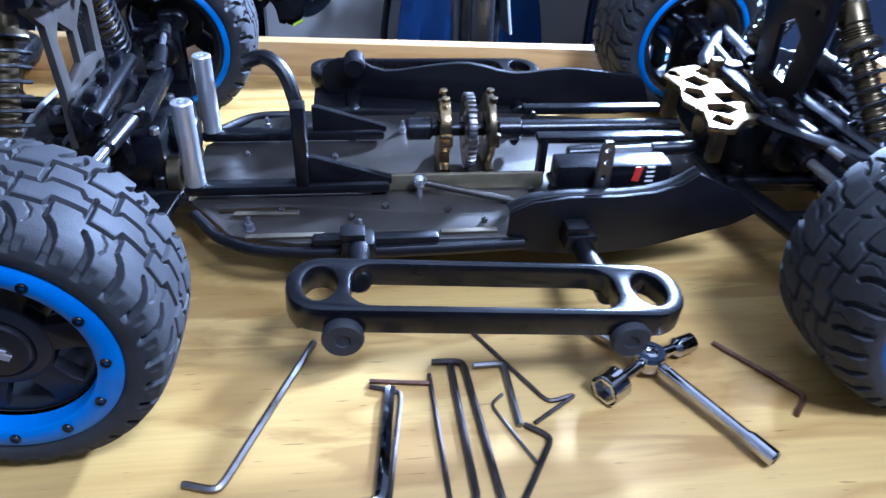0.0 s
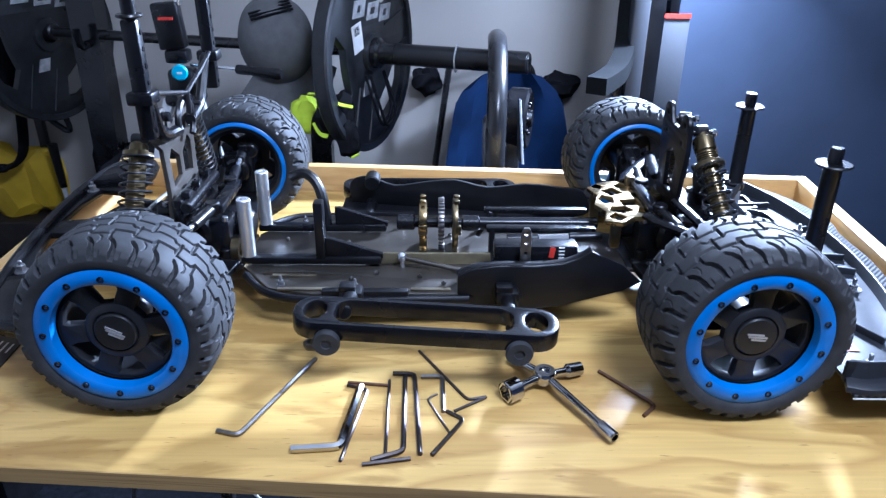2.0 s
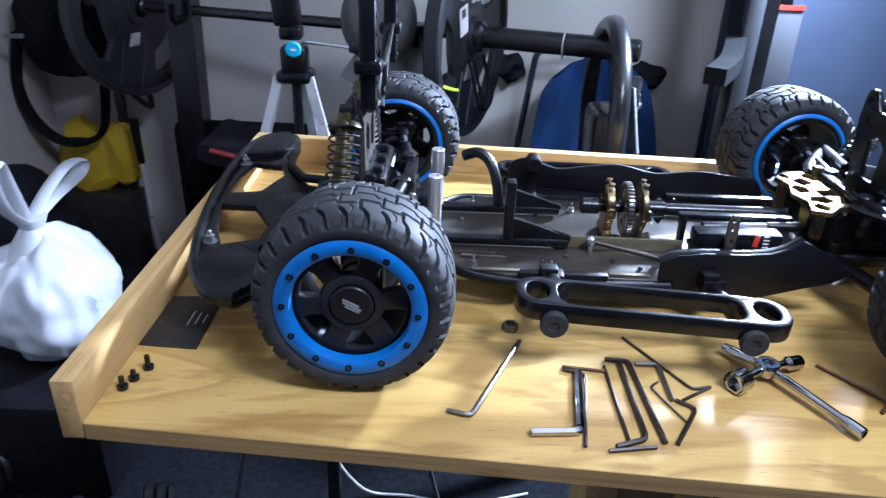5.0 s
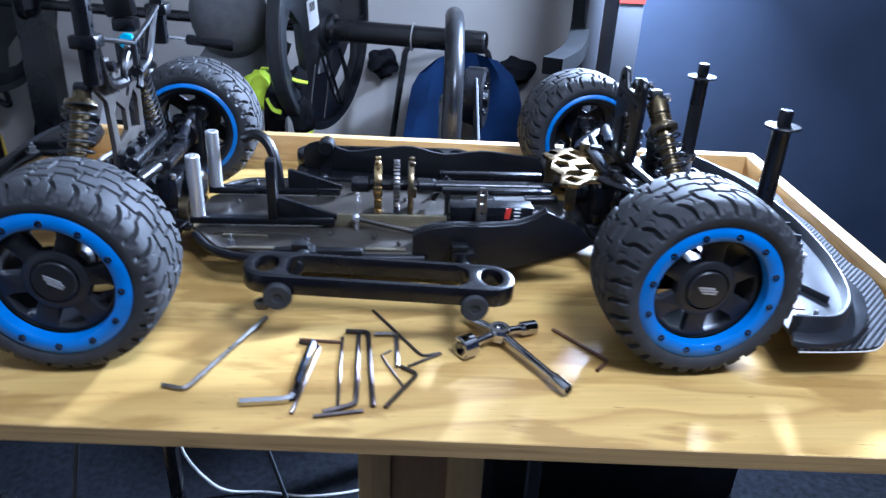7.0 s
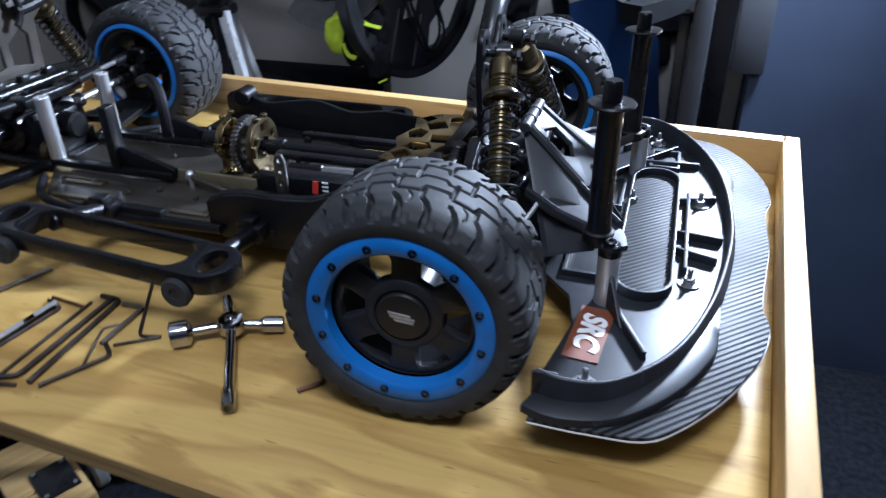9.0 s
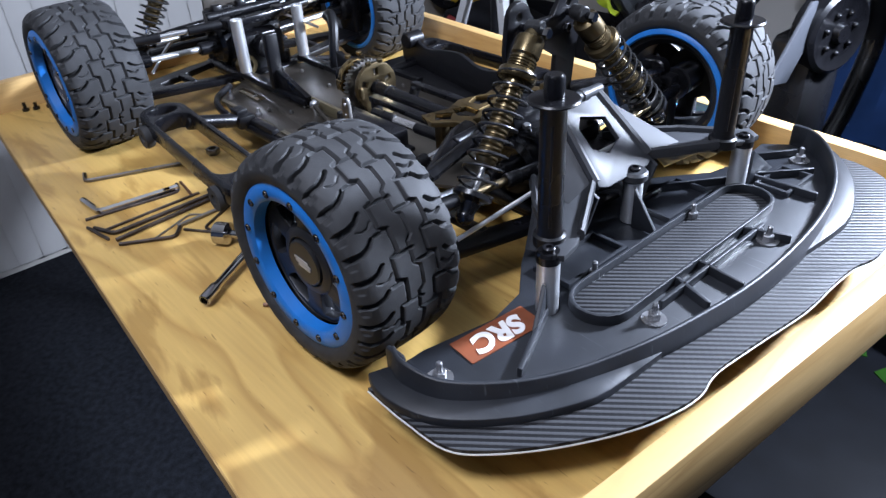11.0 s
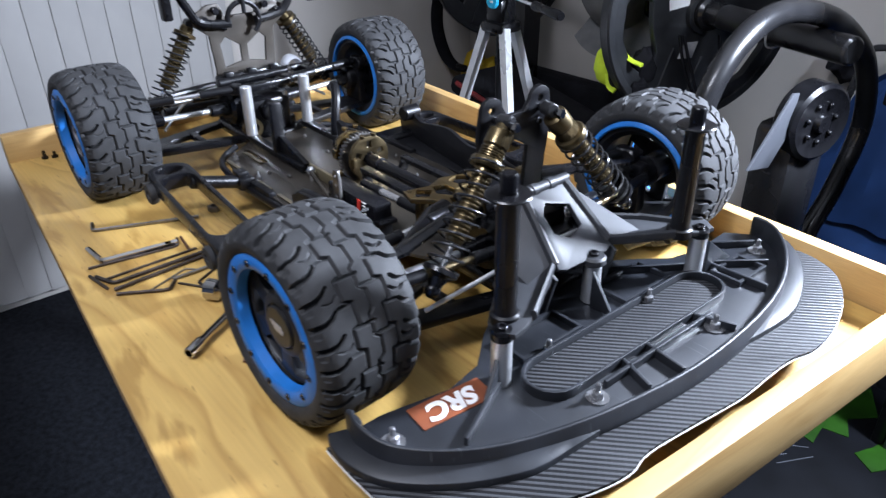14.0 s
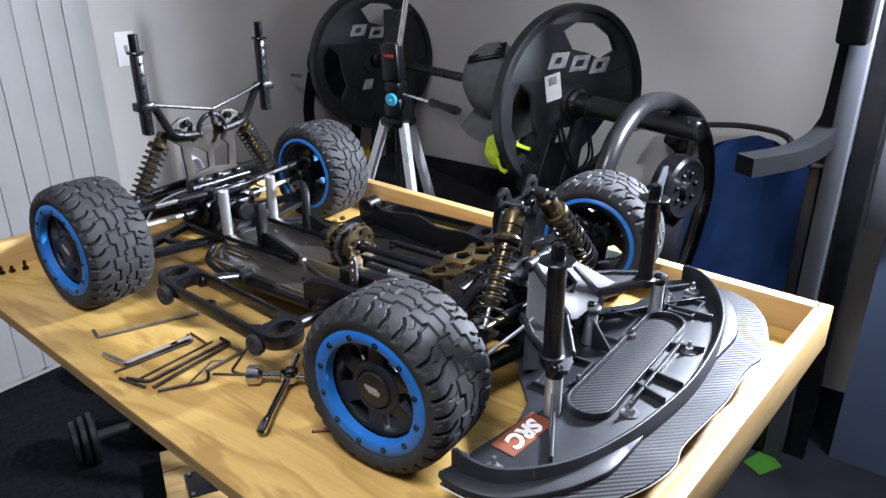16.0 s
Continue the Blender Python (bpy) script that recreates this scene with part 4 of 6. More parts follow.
for s in (-1, 1):
    part("tower_bolt", rod(bmesh.new(), (-0.330, 0.042 * s, 0.243), (-0.315, 0.042 * s, 0.243), 0.0058, n=14), SATIN, truck)
    part("tower_bolt", rod(bmesh.new(), (-0.330, 0.064 * s, 0.230), (-0.312, 0.064 * s, 0.230), 0.0075, n=14), SATIN, truck)
    part("tower_nut", rod(bmesh.new(), (-0.324, 0.030 * s, 0.214), (-0.319, 0.030 * s, 0.214), 0.0040, n=6), CHROMETOOL, truck)
arc = [(-0.312, 0.027 * math.cos(radians(a)), 0.226 + 0.027 * math.sin(radians(a))) for a in range(-50, 200, 10)]
bm = tube(bmesh.new(), arc, 0.0042, 8, flat=1.0)
part("clamp_arc", bm, PLASTIC, truck, "black half-round clamp")


# suspension, links and axles at each wheel
def corner(x0, s):
    front = x0 > 0
    dz = 0.0
    bm = bmesh.new()
    pts = [(x0 - 0.055, 0.042), (x0 - 0.040, 0.042), (x0 - 0.008, 0.150), (x0 + 0.008, 0.150), (x0 + 0.040, 0.042), (x0 + 0.055, 0.042), (x0 + 0.050, 0.085), (x0 + 0.022, 0.198), (x0 - 0.022, 0.198), (x0 - 0.050, 0.085)]
    plate(bm, [(x, s * y) for x, y in pts], (), 0.010, shift(0, 0, 0.046), 0.002)
    box(bm, (x0, s * 0.110, 0.052), (0.050, 0.010, 0.010), 0.002)
    rod(bm, (x0 - 0.055, s * 0.045, 0.051), (x0 + 0.055, s * 0.045, 0.051), 0.0075)
    part("lower_arm", bm, PLASTIC, truck, "black moulded lower suspension arm")
    bm = bmesh.new()
    box(bm, (x0, s * 0.200, 0.088), (0.046, 0.020, 0.066), 0.006)
    rod(bm, (x0, s * 0.175, 0.0965), (x0, s * 0.235, 0.0965), 0.020, n=22)
    rod(bm, (x0 + (0.0 if front else 0.02), s * 0.190, 0.125), (x0 + (0.0 if front else 0.02), s * 0.205, 0.125), 0.011)
    part("hub_carrier", bm, PLASTIC, truck, "black moulded hub carrier")
    axle = part("drive_axle", rod(bmesh.new(), (x0, s * 0.045, 0.090), (x0, s * 0.190, 0.0965), 0.0044), STEEL, truck, "steel drive axle with black cups")
    part("axle_cup", rod(bmesh.new(), (x0, s * 0.050, 0.090), (x0, s * 0.082, 0.0915), 0.0105, 0.0095), SATIN, axle)
    part("axle_cup", rod(bmesh.new(), (x0, s * 0.158, 0.095), (x0, s * 0.185, 0.096), 0.0095, 0.0105), SATIN, axle)
    xl = x0 - 0.028 if front else x0 + 0.030
    a, b = Vector((xl, s * 0.045, 0.128)), Vector((x0 + (-0.01 if front else 0.01), s * 0.196, 0.128))
    bm = rod(bmesh.new(), a.lerp(b, 0.22), a.lerp(b, 0.78), 0.0036)
    link = part("camber_link", bm, CHROME, truck, "bright turnbuckle link with black ends")
    for t0, t1 in ((0.0, 0.38), (0.64, 1.0)):
        bm = rod(bmesh.new(), a.lerp(b, t0), a.lerp(b, t1), 0.0068)
        e = a if t0 == 0 else b
        rod(bm, e - Vector((0, 0, 0.008)), e + Vector((0, 0, 0.008)), 0.0095)
        part("rod_end", bm, PLASTIC, link)
    xl = x0 + 0.040 if front else x0 - 0.036
    a, b = Vector((xl, s * 0.050, 0.105)), Vector((x0 + (0.03 if front else -0.03), s * 0.190, 0.110))
    bm = rod(bmesh.new(), a, b, 0.0038)
    link = part("toe_link", bm, STEEL if not front else BRONZE, truck)
    part("rod_end", rod(bmesh.new(), a, a.lerp(b, 0.32), 0.0066), PLASTIC, link)
    part("rod_end", rod(bmesh.new(), a.lerp(b, 0.72), b, 0.0066), PLASTIC, link)


for x0 in (0.309, -0.309):
    for s in (-1, 1):
        corner(x0, s)

for s in (-1, 1):
    bm = tube(bmesh.new(), [(0.322, 0.176 * s, 0.130), (0.324, 0.164 * s, 0.131), (0.268, 0.080 * s, 0.127), (0.262, 0.060 * s, 0.126)], 0.0085, 8, flat=0.55, twist=math.pi / 8)
    tube(bm, [(0.324, 0.168 * s, 0.131), (0.312, 0.110 * s, 0.136), (0.300, 0.045 * s, 0.140)], 0.0080, 8, flat=0.55, twist=math.pi / 8)
    part("upper_arm", bm, SATIN, truck, "black forked upper suspension arm")
for x0, d in ((-0.309, -1), (0.309, 1)):
    bm = tube(bmesh.new(), curve([(x0 + 0.030 * d, -0.150, 0.066), (x0 + 0.060 * d, -0.095, 0.098), (x0 + 0.066 * d, -0.040, 0.108), (x0 + 0.066 * d, 0.040, 0.108), (x0 + 0.060 * d, 0.095, 0.098), (x0 + 0.030 * d, 0.150, 0.066)], 5), 0.0024, 8)
    part("sway_bar", bm, STEEL, truck, "thin steel sway bar")
    for dx, y, z in ((-0.040, 0.034, 0.108), (-0.040, -0.034, 0.108), (0.034, 0.030, 0.126), (0.034, -0.030, 0.126), (0.0, 0.026, 0.126), (0.0, -0.026, 0.126)):
        part("gearbox_bolt", rod(bmesh.new(), (x0 + dx * d, y, z - 0.003), (x0 + dx * d, y, z + 0.0035), 0.0042, n=8), NUT, truck)
    part("gearbox_brace", box(bmesh.new(), (x0 - 0.036 * d, 0, 0.127), (0.016, 0.096, 0.012), 0.003), SATIN, truck)

# rear body posts on their yoke
for s in (-1, 1):
    post = new("rear_body_post")
    post.parent = truck
    tagged(post, "black slotted body post with a collar")
    px, py = -0.310, 0.121 * s
    bm = bmesh.new()
    box(bm, (px, py, 0.3025), (0.017, 0.015, 0.125), 0.003)
    for k in range(7):
        rod(bm, (px + 0.006, py, 0.25 + k * 0.017), (px + 0.0098, py, 0.25 + k * 0.017), 0.0030, n=8)
    rod(bm, (px, py, 0.36), (px, py, 0.396), 0.0072, n=18)
    part("post_stem", bm, PLASTIC, post)
    bm = lathe(bmesh.new(), [(0, 0.3665), (0.0125, 0.3665), (0.0135, 0.368), (0.0125, 0.3700), (0, 0.3700)], 22, shift(px, py, 0))
    part("post_collar", bm, PLASTIC, post)
    bm = box(bmesh.new(), (px, py, 0.285), (0.028, 0.026, 0.014), 0.003)
    tube(bm, curve([(px, py - 0.006 * s, 0.285), (px - 0.002, 0.104 * s, 0.283), (px - 0.004, 0.090 * s, 0.258), (px - 0.006, 0.074 * s, 0.232), (px - 0.006, 0.050 * s, 0.224), (px - 0.004, 0.022 * s, 0.222)], 5), 0.0068, 10)
    part("yoke_arm", bm, PLASTIC, post, "black curved yoke arm")
bm = tube(bmesh.new(), [(-0.306, -0.108, 0.286), (-0.306, -0.045, 0.272), (-0.306, 0.0, 0.262), (-0.306, 0.06, 0.276), (-0.306, 0.108, 0.290)], 0.0030, 8)
rod(bm, (-0.306, 0.0, 0.236), (-0.306, 0.0, 0.264), 0.0035)
part("cross_wire", bm, BLACKTUBE, truck, "thin black cross wire between the posts")

# rear bumper: a flat frame with raised end blocks
rear = new("rear_bumper")
rear.parent = truck
tagged(rear, "black moulded rear bumper frame with raised end blocks")
rear.matrix_basis = pose(0, 0.111, 0, 0, 0, 6.7)
half = [(-0.555, 0.030), (-0.552, 0.080), (-0.547, 0.150), (-0.535, 0.225), (-0.512, 0.270), (-0.480, 0.284), (-0.456, 0.262), (-0.452, 0.215), (-0.458, 0.160), (-0.448, 0.105), (-0.425, 0.050), (-0.360, 0.030)]
out = half[::-1] + [(x, -y) for x, y in half]
holes = [[(-0.537, s * 0.022), (-0.530, s * 0.090), (-0.516, s * 0.144), (-0.474, s * 0.130), (-0.466, s * 0.090), (-0.492, s * 0.028)] for s in (1, -1)]
part("frame_plate", plate(bmesh.new(), out, holes, 0.010, shift(0, 0, 0.050), 0.003), PLASTIC, rear)
edge = [(-0.478, 0.280, 0.062), (-0.508, 0.266, 0.063), (-0.530, 0.222, 0.064), (-0.543, 0.145, 0.064), (-0.549, 0.060, 0.064), (-0.550, 0.0, 0.064)]
edge = edge + [(x, -y, z) for x, y, z in edge[-2::-1]]
part("outer_bar", tube(bmesh.new(), curve(edge, 4), 0.0065, 10), PLASTIC, rear)
for s in (-1, 1):
    bm = plate(bmesh.new(), [(-0.534, s * 0.165), (-0.529, s * 0.225), (-0.508, s * 0.268), (-0.478, s * 0.281), (-0.457, s * 0.256), (-0.463, s * 0.195), (-0.492, s * 0.162)], (), 0.024, shift(0, 0, 0.046), 0.006)
    part("end_block", bm, PLASTIC, rear)
    part("inner_bar", tube(bmesh.new(), [(-0.462, 0.170 * s, 0.064), (-0.456, 0.110 * s, 0.066), (-0.432, 0.055 * s, 0.068), (-0.370, 0.034 * s, 0.070)], 0.0065, 10), PLASTIC, rear)
    part("lock_nut", hexnut(bmesh.new(), -0.529, 0.139 * s, 0.0600, 0.0055, 0.009, washer=0.009), NUT, rear)
part("mount_block", box(bmesh.new(), (-0.380, -0.035, 0.066), (0.060, 0.110, 0.030), 0.005), PLASTIC, rear)

# ---- front bumper of the truck ----
front = new("front_bumper")
front.parent = truck
tagged(front, "black moulded front bumper tray with ribs and lock nuts")
RIM = [(0.412, -0.284, 0.068), (0.430, -0.289, 0.068), (0.460, -0.281, 0.065), (0.488, -0.254, 0.063), (0.510, -0.218, 0.061), (0.5275, -0.171, 0.060), (0.543, -0.106, 0.060), (0.554, -0.012, 0.060), (0.550, 0.091, 0.061), (0.534, 0.170, 0.062), (0.507, 0.228, 0.065), (0.474, 0.266, 0.068), (0.448, 0.273, 0.070)]
rim = curve(RIM, 4)
outer = [(p.x, p.y) for p in rim]
inner = [(0.420, 0.250), (0.424, 0.190), (0.415, 0.150), (0.385, 0.110), (0.362, 0.075), (0.345, 0.050), (0.345, -0.050), (0.362, -0.080), (0.385, -0.115), (0.415, -0.150), (0.424, -0.190), (0.412, -0.255)]
tray = plate(bmesh.new(), outer + inner, (), 0.005, shift(0, 0, 0.041), 0.0012)
part("tray", tray, BUMPER, front, "black nylon tray")


def offset(pts, d):
    out = []
    for i, p in enumerate(pts):
        a, b = pts[max(0, i - 1)], pts[min(len(pts) - 1, i + 1)]
        t = Vector((b.x - a.x, b.y - a.y, 0)).normalized()
        out.append(p + Vector((t.y, -t.x, 0)) * d)
    return out


def ribbon(bm, rows, close=True):
    """A band through rows of points, closed round its section."""
    vs = [[bm.verts.new(p) for p in r] for r in rows]
    n = len(vs)
    for i in range(n if close else n - 1):
        a, b = vs[i], vs[(i + 1) % n]
        for k in range(len(a) - 1):
            bm.faces.new((a[k], a[k + 1], b[k + 1], b[k]))
    if close:
        bm.faces.new([r[0] for r in vs])
        bm.faces.new([r[-1] for r in vs])
    return bm


def band(pts, rows_in):
    """Rows of a band: sideways offset and height; a negative height hangs from the lip's top."""
    return [[Vector((q.x, q.y, z if z > 0 else p.z + z)) for p, q in zip(pts, offset(pts, d))] for d, z in rows_in]


bm = ribbon(bmesh.new(), band(rim, [(0.002, 0.040), (0.0050, 0.0415), (0.0048, 0.0470), (0.0030, 0.0490), (0.0018, -0.0012), (0.0006, -0.0001), (-0.0014, -0.0001), (-0.0026, -0.0014), (-0.0036, 0.0500), (-0.0052, 0.0470), (-0.0056, 0.0420)]))
part("bumper_lip", bm, BUMPER, front, "black raised bumper lip", 50)
for a, b in ((0, 24), (31, 49)):
    seg = rim[a:b]
    rows5 = []
    for d, z in ((0.003, 0.0412), (0.0205, 0.0412), (0.0202, 0.0470), (0.0192, 0.0480), (0.0030, 0.0490)):
        full = offset(seg, d)
        n = len(seg) - 1
        row = []
        for k, (p, q) in enumerate(zip(offset(seg, 0.003), full)):
            e = (n - k if a == 0 else k) / n
            w = min(1.0, 0.05 + e * 4.7)
            v = p.lerp(q, w)
            row.append(Vector((v.x, v.y, 0.0412 + (z - 0.0412) * (0.8 + 0.2 * w))))
        rows5.append(row)
    bm = ribbon(bmesh.new(), rows5)
    part("stepped_skirt", bm, BUMPER, front, "", 50)
part("bumper_cheek", box(bmesh.new(), (0.418, -0.2855, 0.055), (0.020, 0.006, 0.026), 0.003), BUMPER, front)
part("bumper_cheek", box(bmesh.new(), (0.452, 0.2715, 0.056), (0.020, 0.006, 0.028), 0.003), BUMPER, front)
# oval pan with carbon-look floor
pan = [(0.475 + 0.027 * math.sin(a), -0.003 + 0.113 + 0.027 * math.cos(a)) for a in np.linspace(-math.pi / 2, math.pi / 2, 10)]
pan += [(0.475 - 0.027 * math.sin(a), -0.003 - 0.113 - 0.027 * math.cos(a)) for a in np.linspace(-math.pi / 2, math.pi / 2, 10)]
pin = [(0.475 + (x - 0.475) * 0.88, -0.003 + (y + 0.003) * 0.975) for x, y in pan]
bm = plate(bmesh.new(), pan, [pin], 0.011, shift(0, 0, 0.045), 0.001)
part("pan_rim", bm, BUMPER, front)
bm = plate(bmesh.new(), pin, (), 0.002, shift(0, 0, 0.0455), 0.0003)
part("pan_floor", bm, CARBON, front, "carbon-look vinyl in an oval pan")
for a, b in (((0.502, -0.05), (0.540, -0.062)), ((0.502, -0.015), (0.546, -0.02)), ((0.502, 0.06), (0.540, 0.075)), ((0.448, -0.15), (0.485, -0.225)), ((0.444, 0.145), (0.36, 0.02)), ((0.446, 0.152), (0.495, 0.215)), ((0.43, 0.20), (0.462, 0.245)), ((0.45, 0.16), (0.522, 0.165))):
    d = Vector((b[0] - a[0], b[1] - a[1], 0))
    bm = box(bmesh.new(), (d.length / 2, 0, 0.0495), (d.length, 0.0042, 0.010), 0.0012, pose(a[0], a[1], 0, 0, 0, math.degrees(math.atan2(d.y, d.x))))
    part("tray_rib", bm, BUMPER, front)
bm = box(bmesh.new(), (0.5115, -0.005, 0.0495), (0.0042, 0.165, 0.010), 0.0012)
part("tray_rib", bm, BUMPER, front)
for x, y in ((0.516, -0.102), (0.446, -0.088), (0.453, 0.054), (0.524, 0.064), (0.471, 0.236), (0.445, -0.267)):
    part("lock_nut", hexnut(bmesh.new(), x, y, 0.0462, 0.0054, 0.0065, washer=0.0102, stud=0.0085), NUT, front, "bright lock nut on a washer")
# decal on the tray
dm = pose(0.4400, -0.2015, 0.0465, 0, 0, -95)
bm = box(bmesh.new(), (0, 0, 0), (0.074, 0.029, 0.0008), 0.0, dm)
part("decal", bm, DECAL, front, "orange-brown sticker with white letters")
txt = bpy.data.curves.new("decal_text", "FONT")
txt.body, txt.size, txt.align_x, txt.align_y, txt.extrude, txt.offset = "SRC", 0.0275, "CENTER", "CENTER", 0.0003, 0.0012
tob = bpy.data.objects.new("decal_text", txt)
tme = bpy.data.meshes.new_from_object(tob)
tme.transform(Matrix(((1, 0.28, 0, 0), (0, 1, 0, 0), (0, 0, 1, 0), (0, 0, 0, 1))))
tme.materials.clear()
tme.materials.append(WHITE)
bpy.data.objects.remove(tob)
letters = new("decal_letters", tme)
letters.parent = front
letters.matrix_basis = dm @ pose(0.0, 0.0, 0.0008, 0, 0, 0)
# splitter
SPL = [(0.410, -0.308), (0.432, -0.3085), (0.456, -0.3080), (0.491, -0.3045), (0.514, -0.287), (0.543, -0.249), (0.568, -0.203), (0.580, -0.166), (0.583, -0.140), (0.579, -0.113), (0.585, -0.057), (0.592, 0.0), (0.592, 0.050), (0.594, 0.085), (0.601, 0.115), (0.596, 0.166), (0.577, 0.224), (0.548, 0.266), (0.510, 0.283), (0.480, 0.280)]
sp = [(p.x, p.y) for p in curve([(x, y, 0) for x, y in SPL], 4)] + [(0.43, 0.20), (0.43, -0.20)]
bm = plate(bmesh.new(), sp, (), 0.0035, shift(0, 0, 0.0375), 0.0006)
part("splitter", bm, CARBON, front, "carbon-look front splitter board")
edge = [Vector((x, y, 0.0372)) for x, y in sp[:-2]]
part("splitter_edge", tube(bmesh.new(), edge, 0.0009, 6), CABLE, front, "pale raw edge of the splitter")

# front body posts and their bracket
POSTS = (((0.4335, -0.135), (0.446, -0.150)), ((0.440, 0.114), (0.451, 0.136)))
for (x, y), (xs, ys) in POSTS:
    post = new("front_body_post")
    post.parent = truck
    tagged(post, "black round body post with a flange on a steel spacer")
    bm = lathe(bmesh.new(), [(0.0, 0.046), (0.0095, 0.046), (0.0095, 0.094), (0.0, 0.094)], 24, shift(xs, ys, 0))
    part("spacer", bm, STEEL, post, "bright steel spacer tube")
    bm = lathe(bmesh.new(), [(0.0, 0.094), (0.0100, 0.094), (0.0104, 0.101), (0.0088, 0.1035), (0, 0.1035)], 22, shift(xs, ys, 0))
    part("boss", bm, PLASTIC, post)
    bm = lathe(bmesh.new(), [(0.0, 0.1030), (0.0052, 0.1030), (0.0052, 0.1062), (0.0044, 0.1070), (0.0026, 0.1070), (0.0024, 0.1050), (0.0, 0.1050)], 14, shift(xs, ys, 0))
    part("screw", bm, SATIN, post)
    bm = lathe(bmesh.new(), [(0.0, 0.098), (0.0132, 0.098), (0.0135, 0.107), (0.0112, 0.1085), (0.0100, 0.112), (0.0100, 0.214), (0.012, 0.217), (0.0192, 0.2185), (0.0198, 0.2197), (0.0185, 0.2210), (0.0078, 0.2215), (0.0076, 0.2365), (0.0062, 0.2385), (0, 0.2385)], 28, shift(x, y, 0))
    part("post_stem", bm, PLASTIC, post)
    slit = box(bmesh.new(), (x + 0.0060, y - 0.0075, 0.160), (0.0022, 0.0022, 0.086), 0.0006)
    part("post_rib", slit, PLASTIC, post)
tilt = pose(0.372, 0, 0.128, 0, 42, 0)
bracket = new("bumper_bracket")
bracket.parent = truck
tagged(bracket, "black moulded bumper bracket with a hexagonal hole")
bm = plate(bmesh.new(), [(-0.038, -0.031), (0.046, -0.040), (0.050, -0.030), (0.050, 0.030), (0.046, 0.040), (-0.038, 0.031)], [[(-0.020, -0.010), (-0.010, -0.020), (0.012, -0.020), (0.022, -0.004), (0.014, 0.018), (-0.010, 0.018)]], 0.006, tilt, 0.0015)
part("slanted_plate", bm, BRACKET, bracket, "", 40)
for s in (-1, 1):
    part("plate_rib", tube(bmesh.new(), [tilt @ Vector((-0.036, 0.030 * s, 0.005)), tilt @ Vector((0.040, 0.040 * s, 0.005))], 0.0048, 8), BRACKET, bracket, "", 40)
part("hinge_pin", rod(bmesh.new(), tilt @ Vector((-0.038, -0.042, 0.005)), tilt @ Vector((-0.038, 0.036, 0.005)), 0.0055, n=16), BRACKET, bracket, "", 40)
for y in (-0.014, 0.010):
    part("hinge_pin", rod(bmesh.new(), tilt @ Vector((-0.038, y - 0.005, 0.005)), tilt @ Vector((-0.038, y + 0.005, 0.005)), 0.0066, n=16), BRACKET, bracket, "", 40)
for s in (-1, 1):
    flat = [(0.352, s * 0.026), (0.398, s * 0.030), (0.420, s * 0.062), (0.456, s * 0.128), (0.460, s * 0.148), (0.444, s * 0.158), (0.424, s * 0.130), (0.392, s * 0.108), (0.356, s * 0.074)]
    bm = plate(bmesh.new(), flat if s > 0 else flat[::-1], (), 0.006, shift(0, 0, 0.0975), 0.0012)
    for p, q in (((0.396, 0.030), (0.450, 0.116)), ((0.358, 0.070), (0.394, 0.106)), ((0.392, 0.106), (0.428, 0.130))):
        tube(bm, [(p[0], s * p[1], 0.1035), (q[0], s * q[1], 0.1035)], 0.0034, 8, flat=1.6)
    part("bracket_arm", bm, BRACKET, bracket, "", 40)
    bm = plate(bmesh.new(), [(0.340, 0.050), (0.400, 0.042), (0.415, 0.095), (0.372, 0.118), (0.350, 0.110)], [[(0.365, 0.062), (0.392, 0.058), (0.396, 0.084), (0.370, 0.094)]], 0.004, shift(0, 0.045 * s, 0) @ UPRIGHT_XZ, 0.001)
    part("side_web", bm, BRACKET, bracket, "", 40)
for s in (-1, 1):
    top0, top1 = tilt @ Vector((-0.034, 0.033 * s, 0.001)), tilt @ Vector((0.040, 0.040 * s, 0.001))
    low0, low1 = Vector((0.386, 0.106 * s, 0.060)), Vector((0.434, 0.140 * s, 0.094))
    rows6 = [[top0, top0.lerp(low0, 0.5), low0], [top1, top1.lerp(low1, 0.5), low1]]
    bm = ribbon(bmesh.new(), rows6 + [[p + Vector((-0.002, 0.003 * s, -0.003)) for p in r] for r in rows6[::-1]])
    tube(bm, rows6[1], 0.0028, 8)
    part("side_gusset", bm, BRACKET, bracket, "", 40)
bm = box(bmesh.new(), (0.400, 0.010, 0.0955), (0.030, 0.026, 0.009), 0.003)
rod(bm, (0.412, 0.010, 0.0910), (0.412, 0.010, 0.1010), 0.0130, n=24)
part("spacer_arm", bm, BRACKET, bracket)
part("screw", lathe(bmesh.new(), [(0.0, 0.1010), (0.0055, 0.1010), (0.0055, 0.1038), (0.0045, 0.1045), (0.0026, 0.1045), (0.0024, 0.1025), (0.0, 0.1025)], 14, shift(0.412, 0.010, 0)), SATIN, bracket)
